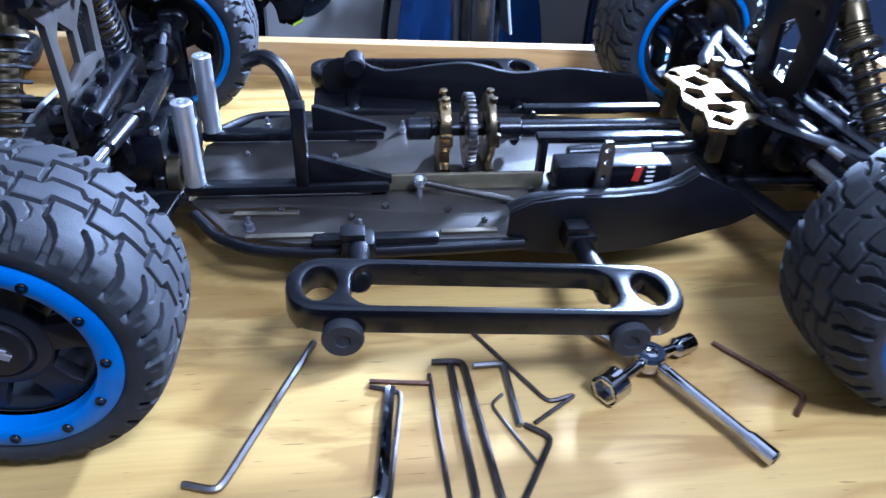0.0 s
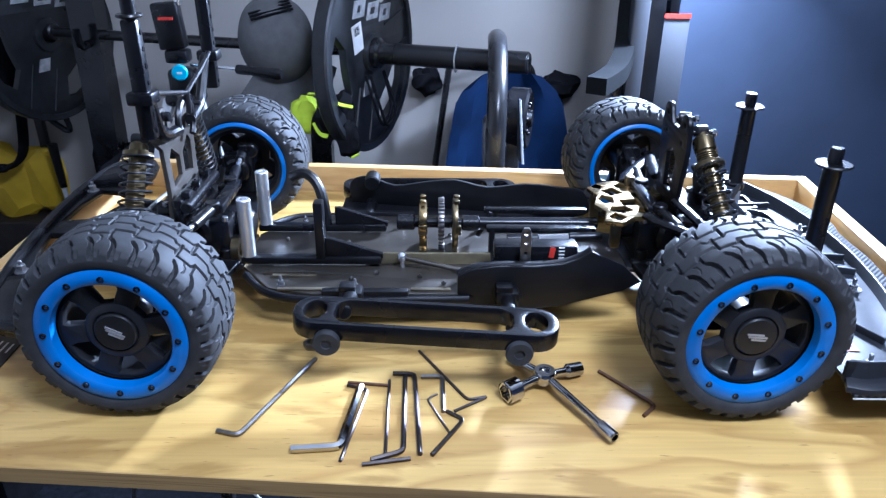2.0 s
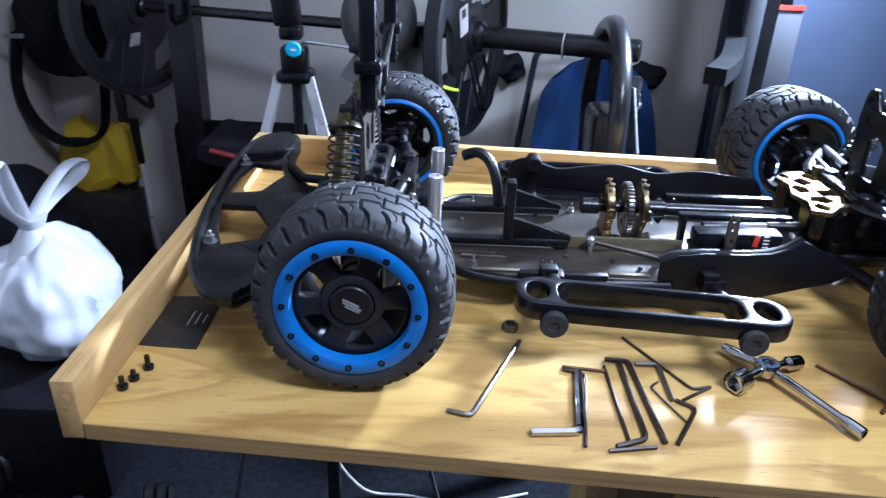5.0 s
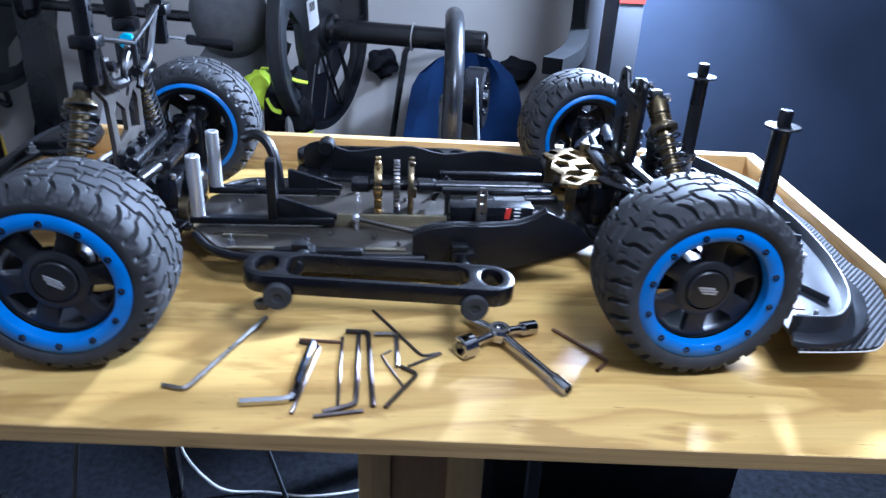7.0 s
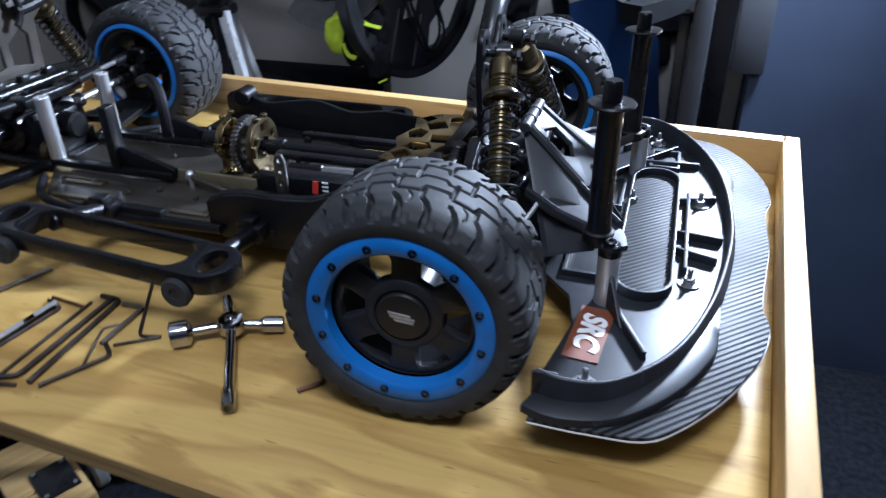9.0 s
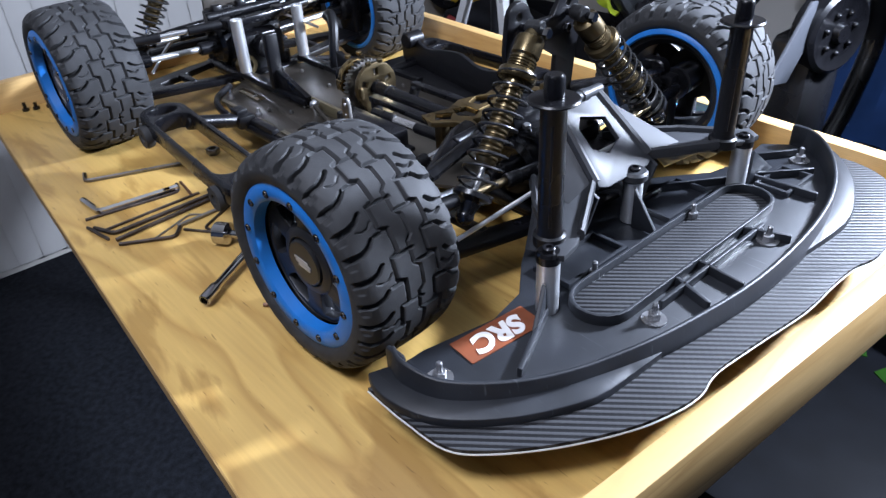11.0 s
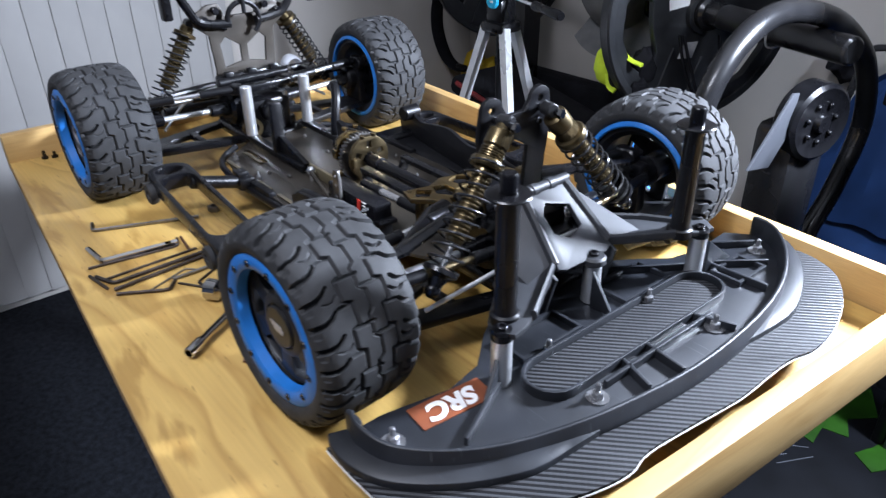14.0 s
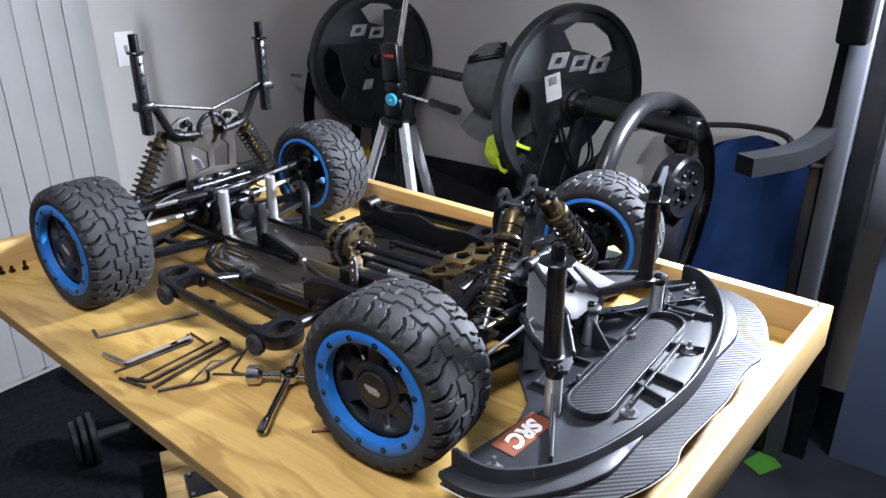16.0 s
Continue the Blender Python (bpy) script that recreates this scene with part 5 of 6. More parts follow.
# webs and framed cells of the tray
part("web", plate(bmesh.new(), [(0.420, 0.046), (0.449, 0.048), (0.420, 0.088)], (), 0.004, shift(0, 0.004, 0) @ UPRIGHT_XZ, 0.001), BUMPER, front)
part("web", plate(bmesh.new(), [(0.148, 0.046), (0.200, 0.048), (0.148, 0.086)], (), 0.004, shift(0.455, 0, 0) @ UPRIGHT_YZ, 0.001), BUMPER, front)
part("web", plate(bmesh.new(), [(0.006, 0.046), (0.042, 0.047), (0.010, 0.078)], (), 0.004, pose(0.448, -0.150, 0, 0, 0, -63.7) @ UPRIGHT_XZ, 0.001), BUMPER, front)
for x0, x1, y0, y1 in ((0.402, 0.443, -0.118, -0.036), (0.398, 0.443, 0.030, 0.108), (0.464, 0.500, 0.150, 0.205)):
    bm = plate(bmesh.new(), [(x0, y0), (x1, y0), (x1, y1), (x0, y1)], [[(x0 + 0.004, y0 + 0.004), (x1 - 0.004, y0 + 0.004), (x1 - 0.004, y1 - 0.004), (x0 + 0.004, y1 - 0.004)]], 0.0065, shift(0, 0, 0.0455), 0.0008)
    part("cell_frame", bm, BUMPER, front)
part("spacer", rod(bmesh.new(), (0.412, 0.010, 0.046), (0.412, 0.010, 0.092), 0.0095, n=20), STEEL, truck, "bright steel spacer tube")

# ---- loose tools on the bench ----


def hex_key(points, r, material, label, z=0.0, ends=()):
    """A bent key lying on the bench: points in x, y with rounded bends."""
    pts = [Vector((x, y, 0)) for x, y in points]
    path = [pts[0]]
    for a, b, c in zip(pts, pts[1:], pts[2:]):
        d = min(0.007, (b - a).length * 0.4, (c - b).length * 0.4)
        p, q = b + (a - b).normalized() * d, b + (c - b).normalized() * d
        path += [p, p.lerp(b, 0.5).lerp(b.lerp(q, 0.5), 0.3), p.lerp(b, 0.5).lerp(b.lerp(q, 0.5), 0.7), q]
    path.append(pts[-1])
    path = [Vector((p.x, p.y, r + z)) for p in path]
    bm = tube(bmesh.new(), path, r, 6, twist=math.pi / 6)
    return solo("hex_key", bm, material, label, "hex key", "loose hex keys on the bench", sharp=25)


hex_key([(-0.137, -0.191), (-0.192, -0.322), (-0.215, -0.315)], 0.0027, KEYSTEEL, "long dull steel hex key lying on plywood")
hex_key([(-0.080, -0.245), (-0.091, -0.339), (-0.137, -0.343)], 0.0042, CHROMETOOL, "thick bright steel hex key lying on plywood")
hex_key([(-0.0885, -0.357), (-0.072, -0.247), (-0.095, -0.240)], 0.0019, BLACKKEY, "thin dark hex key beside the thick bright one")
hex_key([(-0.095, -0.2345), (-0.051, -0.240)], 0.0019, RUSTKEY, "short brown steel hex key lying on plywood")
hex_key([(-0.050, -0.231), (-0.047, -0.351)], 0.0018, BLACKKEY, "thin straight dark hex key lying on plywood")
hex_key([(-0.033, -0.223), (-0.030, -0.344), (-0.060, -0.356)], 0.0027, BLACKKEY, "dark hex key with its short end towards the edge")
hex_key([(-0.047, -0.219), (-0.023, -0.220), (-0.014, -0.348)], 0.0027, BLACKKEY, "dark bent hex key among the others")
hex_key([(-0.023, -0.3535), (-0.068, -0.3615)], 0.0021, BLACKKEY, "short dark hex key near the bench edge")
hex_key([(-0.016, -0.225), (0.008, -0.224), (0.0085, -0.285)], 0.0026, KEYSTEEL, "grey steel hex key lying on plywood")
hex_key([(0.002, -0.254), (-0.0085, -0.263), (0.014, -0.316)], 0.0013, KEYSTEEL, "very thin grey hex key lying on plywood")
hex_key([(-0.019, -0.173), (0.034, -0.265), (0.057, -0.258), (0.020, -0.283)], 0.0017, BLACKKEY, "thin dark doubly bent hex key")
hex_key([(0.012, -0.284), (0.029, -0.297), (-0.003, -0.349)], 0.0023, BLACKKEY, "short dark hex key lying askew")
hex_key([(0.183, -0.213), (0.230, -0.274), (0.213, -0.291)], 0.0022, RUSTKEY, "brown rusty hex key beside the front wheel")

wrench = thing("cross_wrench", "chrome four-way cross wrench lying on plywood", "wrench")
C = Vector((0.118, -0.237, 0.0135))
bm = lathe(bmesh.new(), [(0.0055, -0.007), (0.011, -0.007), (0.0130, -0.004), (0.0130, 0.004), (0.011, 0.007), (0.0065, 0.007), (0.0055, 0.004)], 24, Matrix.Translation(C), True)
box(bm, C, (0.011, 0.011, 0.010), 0.001, Matrix.Translation(C) @ Matrix.Rotation(radians(20), 4, "Z") @ Matrix.Translation(-C))
part("hub", bm, CHROMETOOL, wrench)


def socket_arm(tip, r_arm, r_sock, deep, dark=False):
    tip = Vector((*tip, max(r_sock, 0.0085)))
    d = (tip - C).normalized()
    m, length = axis_frame(C + d * 0.011, tip)
    bm = lathe(bmesh.new(), [(0, 0), (r_arm, 0), (r_arm, length - deep - 0.004), (r_sock, length - deep), (r_sock, length - 0.001), (r_sock - 0.001, length)], 24, m)
    lathe(bm, [(r_sock - 0.001, length), (r_sock * 0.72, length), (r_sock * 0.66, length - 0.008), (0, length - 0.008)], 6, m)
    part("socket_arm", bm, CHROMETOOL, wrench)


socket_arm((0.1735, -0.332), 0.0046, 0.0062, 0.020)
socket_arm((0.087, -0.196), 0.0044, 0.0060, 0.018)
socket_arm((0.073, -0.267), 0.0046, 0.0126, 0.016)
socket_arm((0.161, -0.217), 0.0046, 0.0078, 0.018)

bm = lathe(bmesh.new(), [(0.0058, 0.0), (0.0092, 0.0), (0.0096, 0.001), (0.0096, 0.007), (0.0088, 0.008), (0.0058, 0.008)], 6, shift(-0.146, -0.163, 0.0), True)
solo("loose_nut", bm, KEYSTEEL, "loose steel hexagon nut lying on plywood", "nut")

card = thing("printed_card", "dark printed card lying flat on plywood", "card")
part("card_sheet", plate(bmesh.new(), [(-0.550, -0.226), (-0.486, -0.230), (-0.490, -0.119), (-0.550, -0.122)], (), 0.0012, shift(0, 0, 0.0002), 0.0002), BOARD, card)
bm = bmesh.new()
for k in range(3):
    box(bm, (-0.512 + 0.008 * k, -0.170, 0.00165), (0.002, 0.030 - 0.006 * k, 0.0004))
part("print_lines", bm, SILVERP, card)
for x, y, h in ((-0.535, -0.300, 0.014), (-0.530, -0.285, 0.011), (-0.523, -0.266, 0.016)):
    bm = lathe(bmesh.new(), [(0, 0), (0.0055, 0), (0.0055, 0.004), (0.0028, 0.0045), (0.0028, h), (0, h)], 12, shift(x, y, 0))
    solo("loose_screw", bm, SATIN, "small black screw standing on its head on plywood", "screw", "loose screws on the bench")

# ---- gym corner behind the bench ----


def weight_plate(x, y, z, yaw, group):
    w = thing("weight_plate", "black iron grip weight plate on a barbell", "weight plate", group, at=pose(x, y, z, 0, 0, yaw))
    R = 0.270
    holes = []
    for a0 in (72, 192, 312):
        ring = []
        for r, a in ((0.150, -24), (0.206, -32), (0.220, -20), (0.225, 0), (0.220, 20), (0.206, 32), (0.150, 24), (0.142, 0)):
            ring.append((r * math.cos(radians(a0 + a)), r * math.sin(radians(a0 + a))))
        holes.append(ring)
    holes.append(circle(0, 0, 0.026, 20))
    bm = plate(bmesh.new(), circle(0, 0, R - 0.008, 64), holes, 0.022, shift(-0.011, 0, 0) @ UPRIGHT_YZ, 0.002)
    part("disc", bm, IRON, w)
    bm = lathe(bmesh.new(), [(R - 0.020, -0.019), (R - 0.004, -0.021), (R, -0.016), (R, 0.016), (R - 0.004, 0.021), (R - 0.020, 0.019)], 72, Matrix.Rotation(radians(90), 4, "Y"), True)
    part("raised_rim", bm, IRON, w)
    bm = lathe(bmesh.new(), [(0.027, -0.024), (0.050, -0.022), (0.056, 0.0), (0.050, 0.022), (0.027, 0.024)], 40, Matrix.Rotation(radians(90), 4, "Y"), True)
    part("hub", bm, IRON, w)
    for ya, cut in ((-0.066, 0.016), (0.014, 0.011), (0.090, 0.014)):
        za = 0.112 - 0.16 * ya
        part("raised_mark", plate(bmesh.new(), [(ya - 0.038, za - 0.021), (ya + 0.024, za - 0.021), (ya + 0.038, za + 0.021), (ya - 0.022, za + 0.021)], [[(ya - 0.034 + cut, za - 0.009), (ya + 0.024 - cut, za - 0.009), (ya + 0.030 - cut, za + 0.009), (ya - 0.024 + cut, za + 0.009)]], 0.005, shift(0.010, 0, 0) @ UPRIGHT_YZ, 0.0006), MARK, w, "pale raised block mark")
    bm = plate(bmesh.new(), [(-0.060, -0.108), (-0.020, -0.108), (-0.008, -0.070), (-0.046, -0.070)], (), 0.004, shift(0.011, 0, 0) @ UPRIGHT_YZ, 0.0006)
    part("raised_mark", bm, MARK, w, "pale raised block mark")
    # ribs cast between the openings
    for a0 in (12, 252):
        c, q = math.cos(radians(a0)), math.sin(radians(a0))
        for off in (-0.045, 0.045):
            bm = tube(bmesh.new(), [(0.011, c * 0.10 - q * off, q * 0.10 + c * off), (0.011, c * 0.235 - q * off, q * 0.235 + c * off)], 0.004, 6)
            part("cast_rib", bm, IRON, w)
    return w


right_plate = weight_plate(-0.190, 1.131, 0.105, -21, "plates on the barbell")
st = bmesh.new()
box(st, (0.0125, -0.070, 0.064), (0.0008, 0.056, 0.074), 0.0, Matrix.Rotation(radians(10), 4, "X"))
sticker = part("sticker", st, WHITE, right_plate, "white price sticker")
st = bmesh.new()
for k in range(6):
    box(st, (0.0132, -0.084 + 0.005 * k, 0.082), (0.0006, 0.002 + 0.001 * (k % 2), 0.022), 0.0, Matrix.Rotation(radians(10), 4, "X"))
part("sticker_print", st, BOARD, sticker)
weight_plate(-1.24, 1.46, 0.095, -21, "plates on the barbell")

barbell = thing("barbell", "gloss black barbell with thick sleeves on a stand", "barbell")
part("bar", rod(bmesh.new(), (-1.30, 1.49, 0.102), (-0.2, 1.134, 0.108), 0.0155, n=18), BLACKTUBE, barbell)
part("sleeve", rod(bmesh.new(), (-0.215, 1.138, 0.106), (0.238, 0.978, 0.109), 0.0285, n=28), BLACKTUBE, barbell)
part("collar", rod(bmesh.new(), (-0.175, 1.126, 0.1055), (-0.148, 1.116, 0.106), 0.041, n=28), BLACKTUBE, barbell)
part("sleeve", rod(bmesh.new(), (-1.42, 1.53, 0.101), (-1.20, 1.458, 0.103), 0.0265, n=28), BLACKTUBE, barbell)
bm = tube(bmesh.new(), curve([(0.05, 1.015, 0.139), (0.055, 1.055, 0.138), (0.06, 1.076, 0.107), (0.055, 1.05, 0.078), (0.048, 1.012, 0.08), (0.045, 1.005, 0.110), (0.05, 1.015, 0.139)], 5), 0.0024, 6)
solo("wire_clip", bm, STEEL, "thin wire spring clip round the barbell sleeve", "clip")

stand = thing("barbell_stand", "black steel barbell stand with square posts", "barbell stand")
for x0, y0, x1 in ((-1.075, 1.38, -1.095), (-0.335, 1.16, -0.36)):
    bm = bmesh.new()
    tube(bm, [(x0, y0 + 0.05, 0.30 if x0 < -1 else 0.12), (x1, y0 + 0.05, FLOOR_Z + 0.005)], 0.058 if x0 < -1 else 0.042, 4, twist=math.pi / 4)
    box(bm, (x1, y0 + 0.05, FLOOR_Z + 0.02), (0.06, 0.45, 0.04), 0.004)
    part("post", bm, SATIN, stand)
    bm = tube(bmesh.new(), curve([(x0, y0 + 0.02, 0.08), (x0, y0 - 0.02, 0.076), (x0, y0 - 0.042, 0.09), (x0, y0 - 0.048, 0.13)], 4), 0.012, 8)
    part("cradle", bm, SATIN, stand)
bm = tube(bmesh.new(), [(-1.09, 1.43, -0.45), (-0.35, 1.22, -0.45)], 0.030, 4, twist=math.pi / 4)
part("cross_tube", bm, SATIN, stand)

cap = thing("baseball_cap", "grey cloth cap with a striped patch hung on the barbell", "cap")
cm = pose(-0.43, 1.10, 0.150, 58, -12, 20)
bm = lathe(bmesh.new(), [(0.100, -0.055), (0.101, -0.02), (0.094, 0.03), (0.074, 0.066), (0.040, 0.086), (0.0, 0.092), (0.0, 0.088), (0.038, 0.082), (0.070, 0.062), (0.090, 0.028), (0.097, -0.02), (0.096, -0.055)], 32, cm @ Matrix.Diagonal((1.0, 1.12, 1.0, 1)))
part("crown", bm, GREYCLOTH, cap)
bm = ribbon(bmesh.new(), [[cm @ Vector((r * math.sin(a), -r * math.cos(a) * 1.12, z - 0.10 * math.sin(a) ** 2 * (r - 0.095) * 3)) for a in np.linspace(-1.0, 1.0, 16)] for r, z in ((0.096, -0.055), (0.165, -0.066), (0.166, -0.062), (0.096, -0.050))])
part("brim", bm, GREYCLOTH, cap)
bm = bmesh.new()
for k in range(6):
    for j in range(7):
        if k > 2 and j < 3:
            continue
        v = Vector(((j - 3) * 0.016, 0.024 + 0.011 * k, 0.091 - 0.0050 * k - 0.28 * (0.011 * k) ** 2 * 10))
        box(bm, (0, 0, 0), (0.0155, 0.0060, 0.004), 0, cm @ Matrix.Translation(v) @ Matrix.Rotation(radians(-38), 4, "X"))
part("striped_patch", bm, BLACKCLOTH, cap, "black striped patch")


def lump(bm, c, s, seed, rough=0.35, level=3):
    """A crumpled rounded form."""
    o = bmesh.new()
    bmesh.ops.create_icosphere(o, subdivisions=level, radius=1.0)
    for v in o.verts:
        n = noise.noise(v.co * 1.6 + Vector((seed, 2.3 * seed, 0))) * rough + noise.noise(v.co * 4.1 + Vector((0, seed, seed))) * rough * 0.4
        v.co = v.co * (1 + n)
    bmesh.ops.scale(o, vec=s, verts=o.verts)
    bmesh.ops.translate(o, vec=c, verts=o.verts)
    return absorb(bm, o)


glove = thing("workout_gloves", "black workout gloves with neon yellow cuffs hung on a plate", "gloves")
bm = lump(bmesh.new(), (-0.300, 0.985, -0.055), (0.035, 0.035, 0.055), 3)
lump(bm, (-0.235, 0.975, -0.095), (0.030, 0.030, 0.050), 7)
lump(bm, (-0.250, 1.00, -0.020), (0.030, 0.030, 0.045), 5)
part("palm", bm, BLACKCLOTH, glove)
for pts, r in (([(-0.330, 0.962, 0.030), (-0.285, 0.945, 0.030), (-0.250, 0.945, 0.008), (-0.215, 0.948, 0.000)], 0.008), ([(-0.320, 0.958, -0.045), (-0.305, 0.948, -0.070), (-0.285, 0.946, -0.078)], 0.008), ([(-0.225, 0.943, -0.135), (-0.205, 0.945, -0.125)], 0.006)):
    part("cuff", tube(bmesh.new(), curve(pts, 5), r, 8, flat=0.5), NEON, glove, "neon yellow cuff")
part("cuff", lump(bmesh.new(), (-0.345, 0.985, -0.030), (0.042, 0.024, 0.050), 9, 0.35), NEON, glove, "neon yellow cuff")
bm = bmesh.new()
for dx, dy in ((0.0, 0.0), (0.012, 0.01)):
    tube(bm, curve([(-0.19 + dx, 1.05, 0.06), (-0.17 + dx, 1.06 + dy, -0.02), (-0.15 + dx, 1.10, -0.09), (-0.13 + dx, 1.15, -0.05), (-0.15, 1.16, 0.05)], 6), 0.004, 7)
solo("hanging_strap", bm, BLACKCLOTH, "thin black strap looped over the barbell sleeve", "strap")

# Rounded form and loop emulate another grip plate and its rim.
hung = thing("plate_stand_in", "black rounded form with a loop standing in for another plate", "gym bag")
bm = lump(bmesh.new(), (-1.541, 1.537, 0.003), (0.150, 0.075, 0.155), 51, 0.18, 4)
part("bag_body", bm, BLACKCLOTH, hung)
loop = curve([(-1.689, 1.548, -0.008), (-1.721, 1.537, -0.172), (-1.700, 1.537, -0.287), (-1.629, 1.537, -0.369), (-1.530, 1.537, -0.380), (-1.448, 1.537, -0.320), (-1.421, 1.548, -0.128)], 6)
part("rim_loop", tube(bmesh.new(), loop, 0.034, 8, flat=0.30), BLACKCLOTH, hung, "broad black loop shaped as the plate's rim")
part("loop_block", box(bmesh.new(), (-1.541, 1.524, -0.374), (0.060, 0.022, 0.030), 0.006), PLASTIC, hung)
part("printed_patch", box(bmesh.new(), (-1.487, 1.463, 0.016), (0.060, 0.004, 0.014), 0.001, Matrix.Rotation(radians(4), 4, "Z")), GREYCLOTH, hung, "small grey printed patch")
handle = thing("cable_handle", "black cable handle on webbing straps", "cable handle")
bm = tube(bmesh.new(), [(-1.306, 1.570, 0.068), (-1.312, 1.564, -0.123)], 0.022, 8, flat=0.35)
tube(bm, [(-1.268, 1.570, 0.068), (-1.290, 1.564, -0.107)], 0.014, 8, flat=0.35)
part("webbing", bm, BLACKCLOTH, handle)
part("triangle_grip", tube(bmesh.new(), curve([(-1.314, 1.559, -0.123), (-1.351, 1.559, -0.181), (-1.339, 1.559, -0.205), (-1.290, 1.559, -0.246), (-1.277, 1.559, -0.229), (-1.301, 1.559, -0.134)], 4, True), 0.010, 8, True), PLASTIC, handle, "black triangular grip")
pole = thing("walking_pole", "black and silver walking pole leaning in the corner", "walking pole")
part("grip", rod(bmesh.new(), (-1.358, 1.570, -0.298), (-1.352, 1.570, -0.462), 0.017, 0.013), PLASTIC, pole)
part("shaft", rod(bmesh.new(), (-1.352, 1.570, -0.456), (-1.335, 1.575, FLOOR_Z + 0.004), 0.009), ALU, pole, "bright metal shaft")

machine = thing("exercise_machine", "black exercise machine with an arched tube frame", "exercise machine")
arch = curve([(0.128, 0.62, -0.88), (0.128, 0.625, -0.30), (0.130, 0.640, -0.02), (0.134, 0.690, 0.110), (0.140, 0.800, 0.178), (0.148, 0.930, 0.178), (0.160, 1.090, 0.130), (0.172, 1.230, 0.030), (0.180, 1.285, -0.120), (0.180, 1.22, -0.27), (0.178, 1.12, -0.42), (0.176, 1.06, -0.88)], 6)
part("arch_tube", tube(bmesh.new(), arch, 0.0225, 16), BLACKTUBE, machine, "gloss black arched tube")
bm = lathe(bmesh.new(), [(0, 0.0), (0.072, 0.0), (0.078, 0.006), (0.078, 0.05), (0.070, 0.056), (0.055, 0.050), (0.020, 0.050), (0.016, 0.062), (0, 0.062)], 40, pose(0.185, 0.93, -0.02, 0, 90, -15))
for k in range(7):
    a = 2 * math.pi * k / 7
    bmesh.ops.create_uvsphere(bm, u_segments=10, v_segments=6, radius=0.006, matrix=pose(0.185, 0.93, -0.02, 0, 90, -15) @ shift(0.038 * math.cos(a), 0.038 * math.sin(a), 0.053))
part("flywheel_cover", bm, PLASTIC, machine, "black round cover with bolts")
bm = plate(bmesh.new(), [(0.72, -0.075), (0.84, 0.048), (0.862, 0.045), (0.858, -0.03), (0.80, -0.09)], (), 0.006, shift(0.20, 0, 0) @ UPRIGHT_YZ, 0.001)
part("bracket", bm, GREYP, machine, "grey sheet metal bracket")
bm = tube(bmesh.new(), [(0.15, 0.60, FLOOR_Z + 0.03), (0.17, 1.30, FLOOR_Z + 0.03)], 0.03, 10)
box(bm, (0.17, 0.95, -0.46), (0.09, 0.16, 0.86), 0.02)
part("base_frame", bm, BLACKTUBE, machine)

chair = thing("folding_chair", "blue cloth folding chair with dark frame", "folding chair")
bm = bmesh.new()
cols, rows_ = 12, 10
grid = []
for j in range(rows_ + 1):
    v = j / rows_
    row = []
    for i in range(cols + 1):
        u = i / cols
        half = (0.150 + 0.060 * (1 - v)) * (1.0 if v < 0.75 else (1 - ((v - 0.75) / 0.25) ** 2.5 * 0.35))
        row.append(Vector((0.190 + (u - 0.5) * 2 * half, 1.27 + 0.05 * math.sin(u * math.pi) + 0.014 * math.sin(u * 9 + v * 4) + 0.010 * math.sin(u * 21 - v * 7) - 0.10 * (1 - v), -0.42 + 0.46 * v - 0.02 * (2 * u - 1) ** 2)))
    grid.append(row)
ribbon(bm, grid, False)
ribbon(bm, [[p + Vector((0, 0.006, 0)) for p in r] for r in grid], False)
part("back_cloth", bm, BLUECLOTH, chair, "blue cloth back")
bm = box(bmesh.new(), (0.15, 1.28, -0.47), (0.40, 0.34, 0.05), 0.02)
part("seat_cloth", bm, BLUECLOTH, chair)
bm = tube(bmesh.new(), curve([(0.005, 1.33, 0.00), (0.015, 1.33, 0.045), (0.06, 1.35, 0.055), (0.145, 1.37, 0.058), (0.24, 1.35, 0.05), (0.27, 1.34, 0.0), (0.30, 1.33, -0.2), (0.33, 1.30, FLOOR_Z + 0.01)], 5), 0.010, 8)
tube(bm, [(0.005, 1.33, 0.0), (-0.03, 1.30, -0.3), (-0.06, 1.25, FLOOR_Z + 0.01)], 0.010, 8)
tube(bm, [(0.33, 1.12, FLOOR_Z + 0.01), (0.02, 1.30, -0.42)], 0.010, 8)
tube(bm, [(-0.06, 1.10, FLOOR_Z + 0.01), (0.28, 1.30, -0.42)], 0.010, 8)
part("chair_frame", bm, BLACKTUBE, chair)
for c, sz, seed in (((0.36, 1.42, -0.05), (0.06, 0.04, 0.05), 11), ((0.33, 1.42, -0.14), (0.05, 0.04, 0.09), 13), ((-0.06, 1.42, -0.03), (0.05, 0.04, 0.05), 15)):
    part("arm_strap", lump(bmesh.new(), c, sz, seed, 0.45), BLACKCLOTH, chair, "bunched black cloth strap")
chair.matrix_basis = pose(0.245, 1.585, FLOOR_Z) @ Matrix.Diagonal((1.12, 1.12, 0.93, 1)) @ pose(-0.190, -1.33, -FLOOR_Z)

# Thin dark sheet laid on the wall as the posts' cast shadow.
wall_box("shadow_strip", (0.86, 1.733, 0.325), (0.34, 0.010, 2.44), DARK, "dark sheet standing in for shadow on the wall beside the closet")

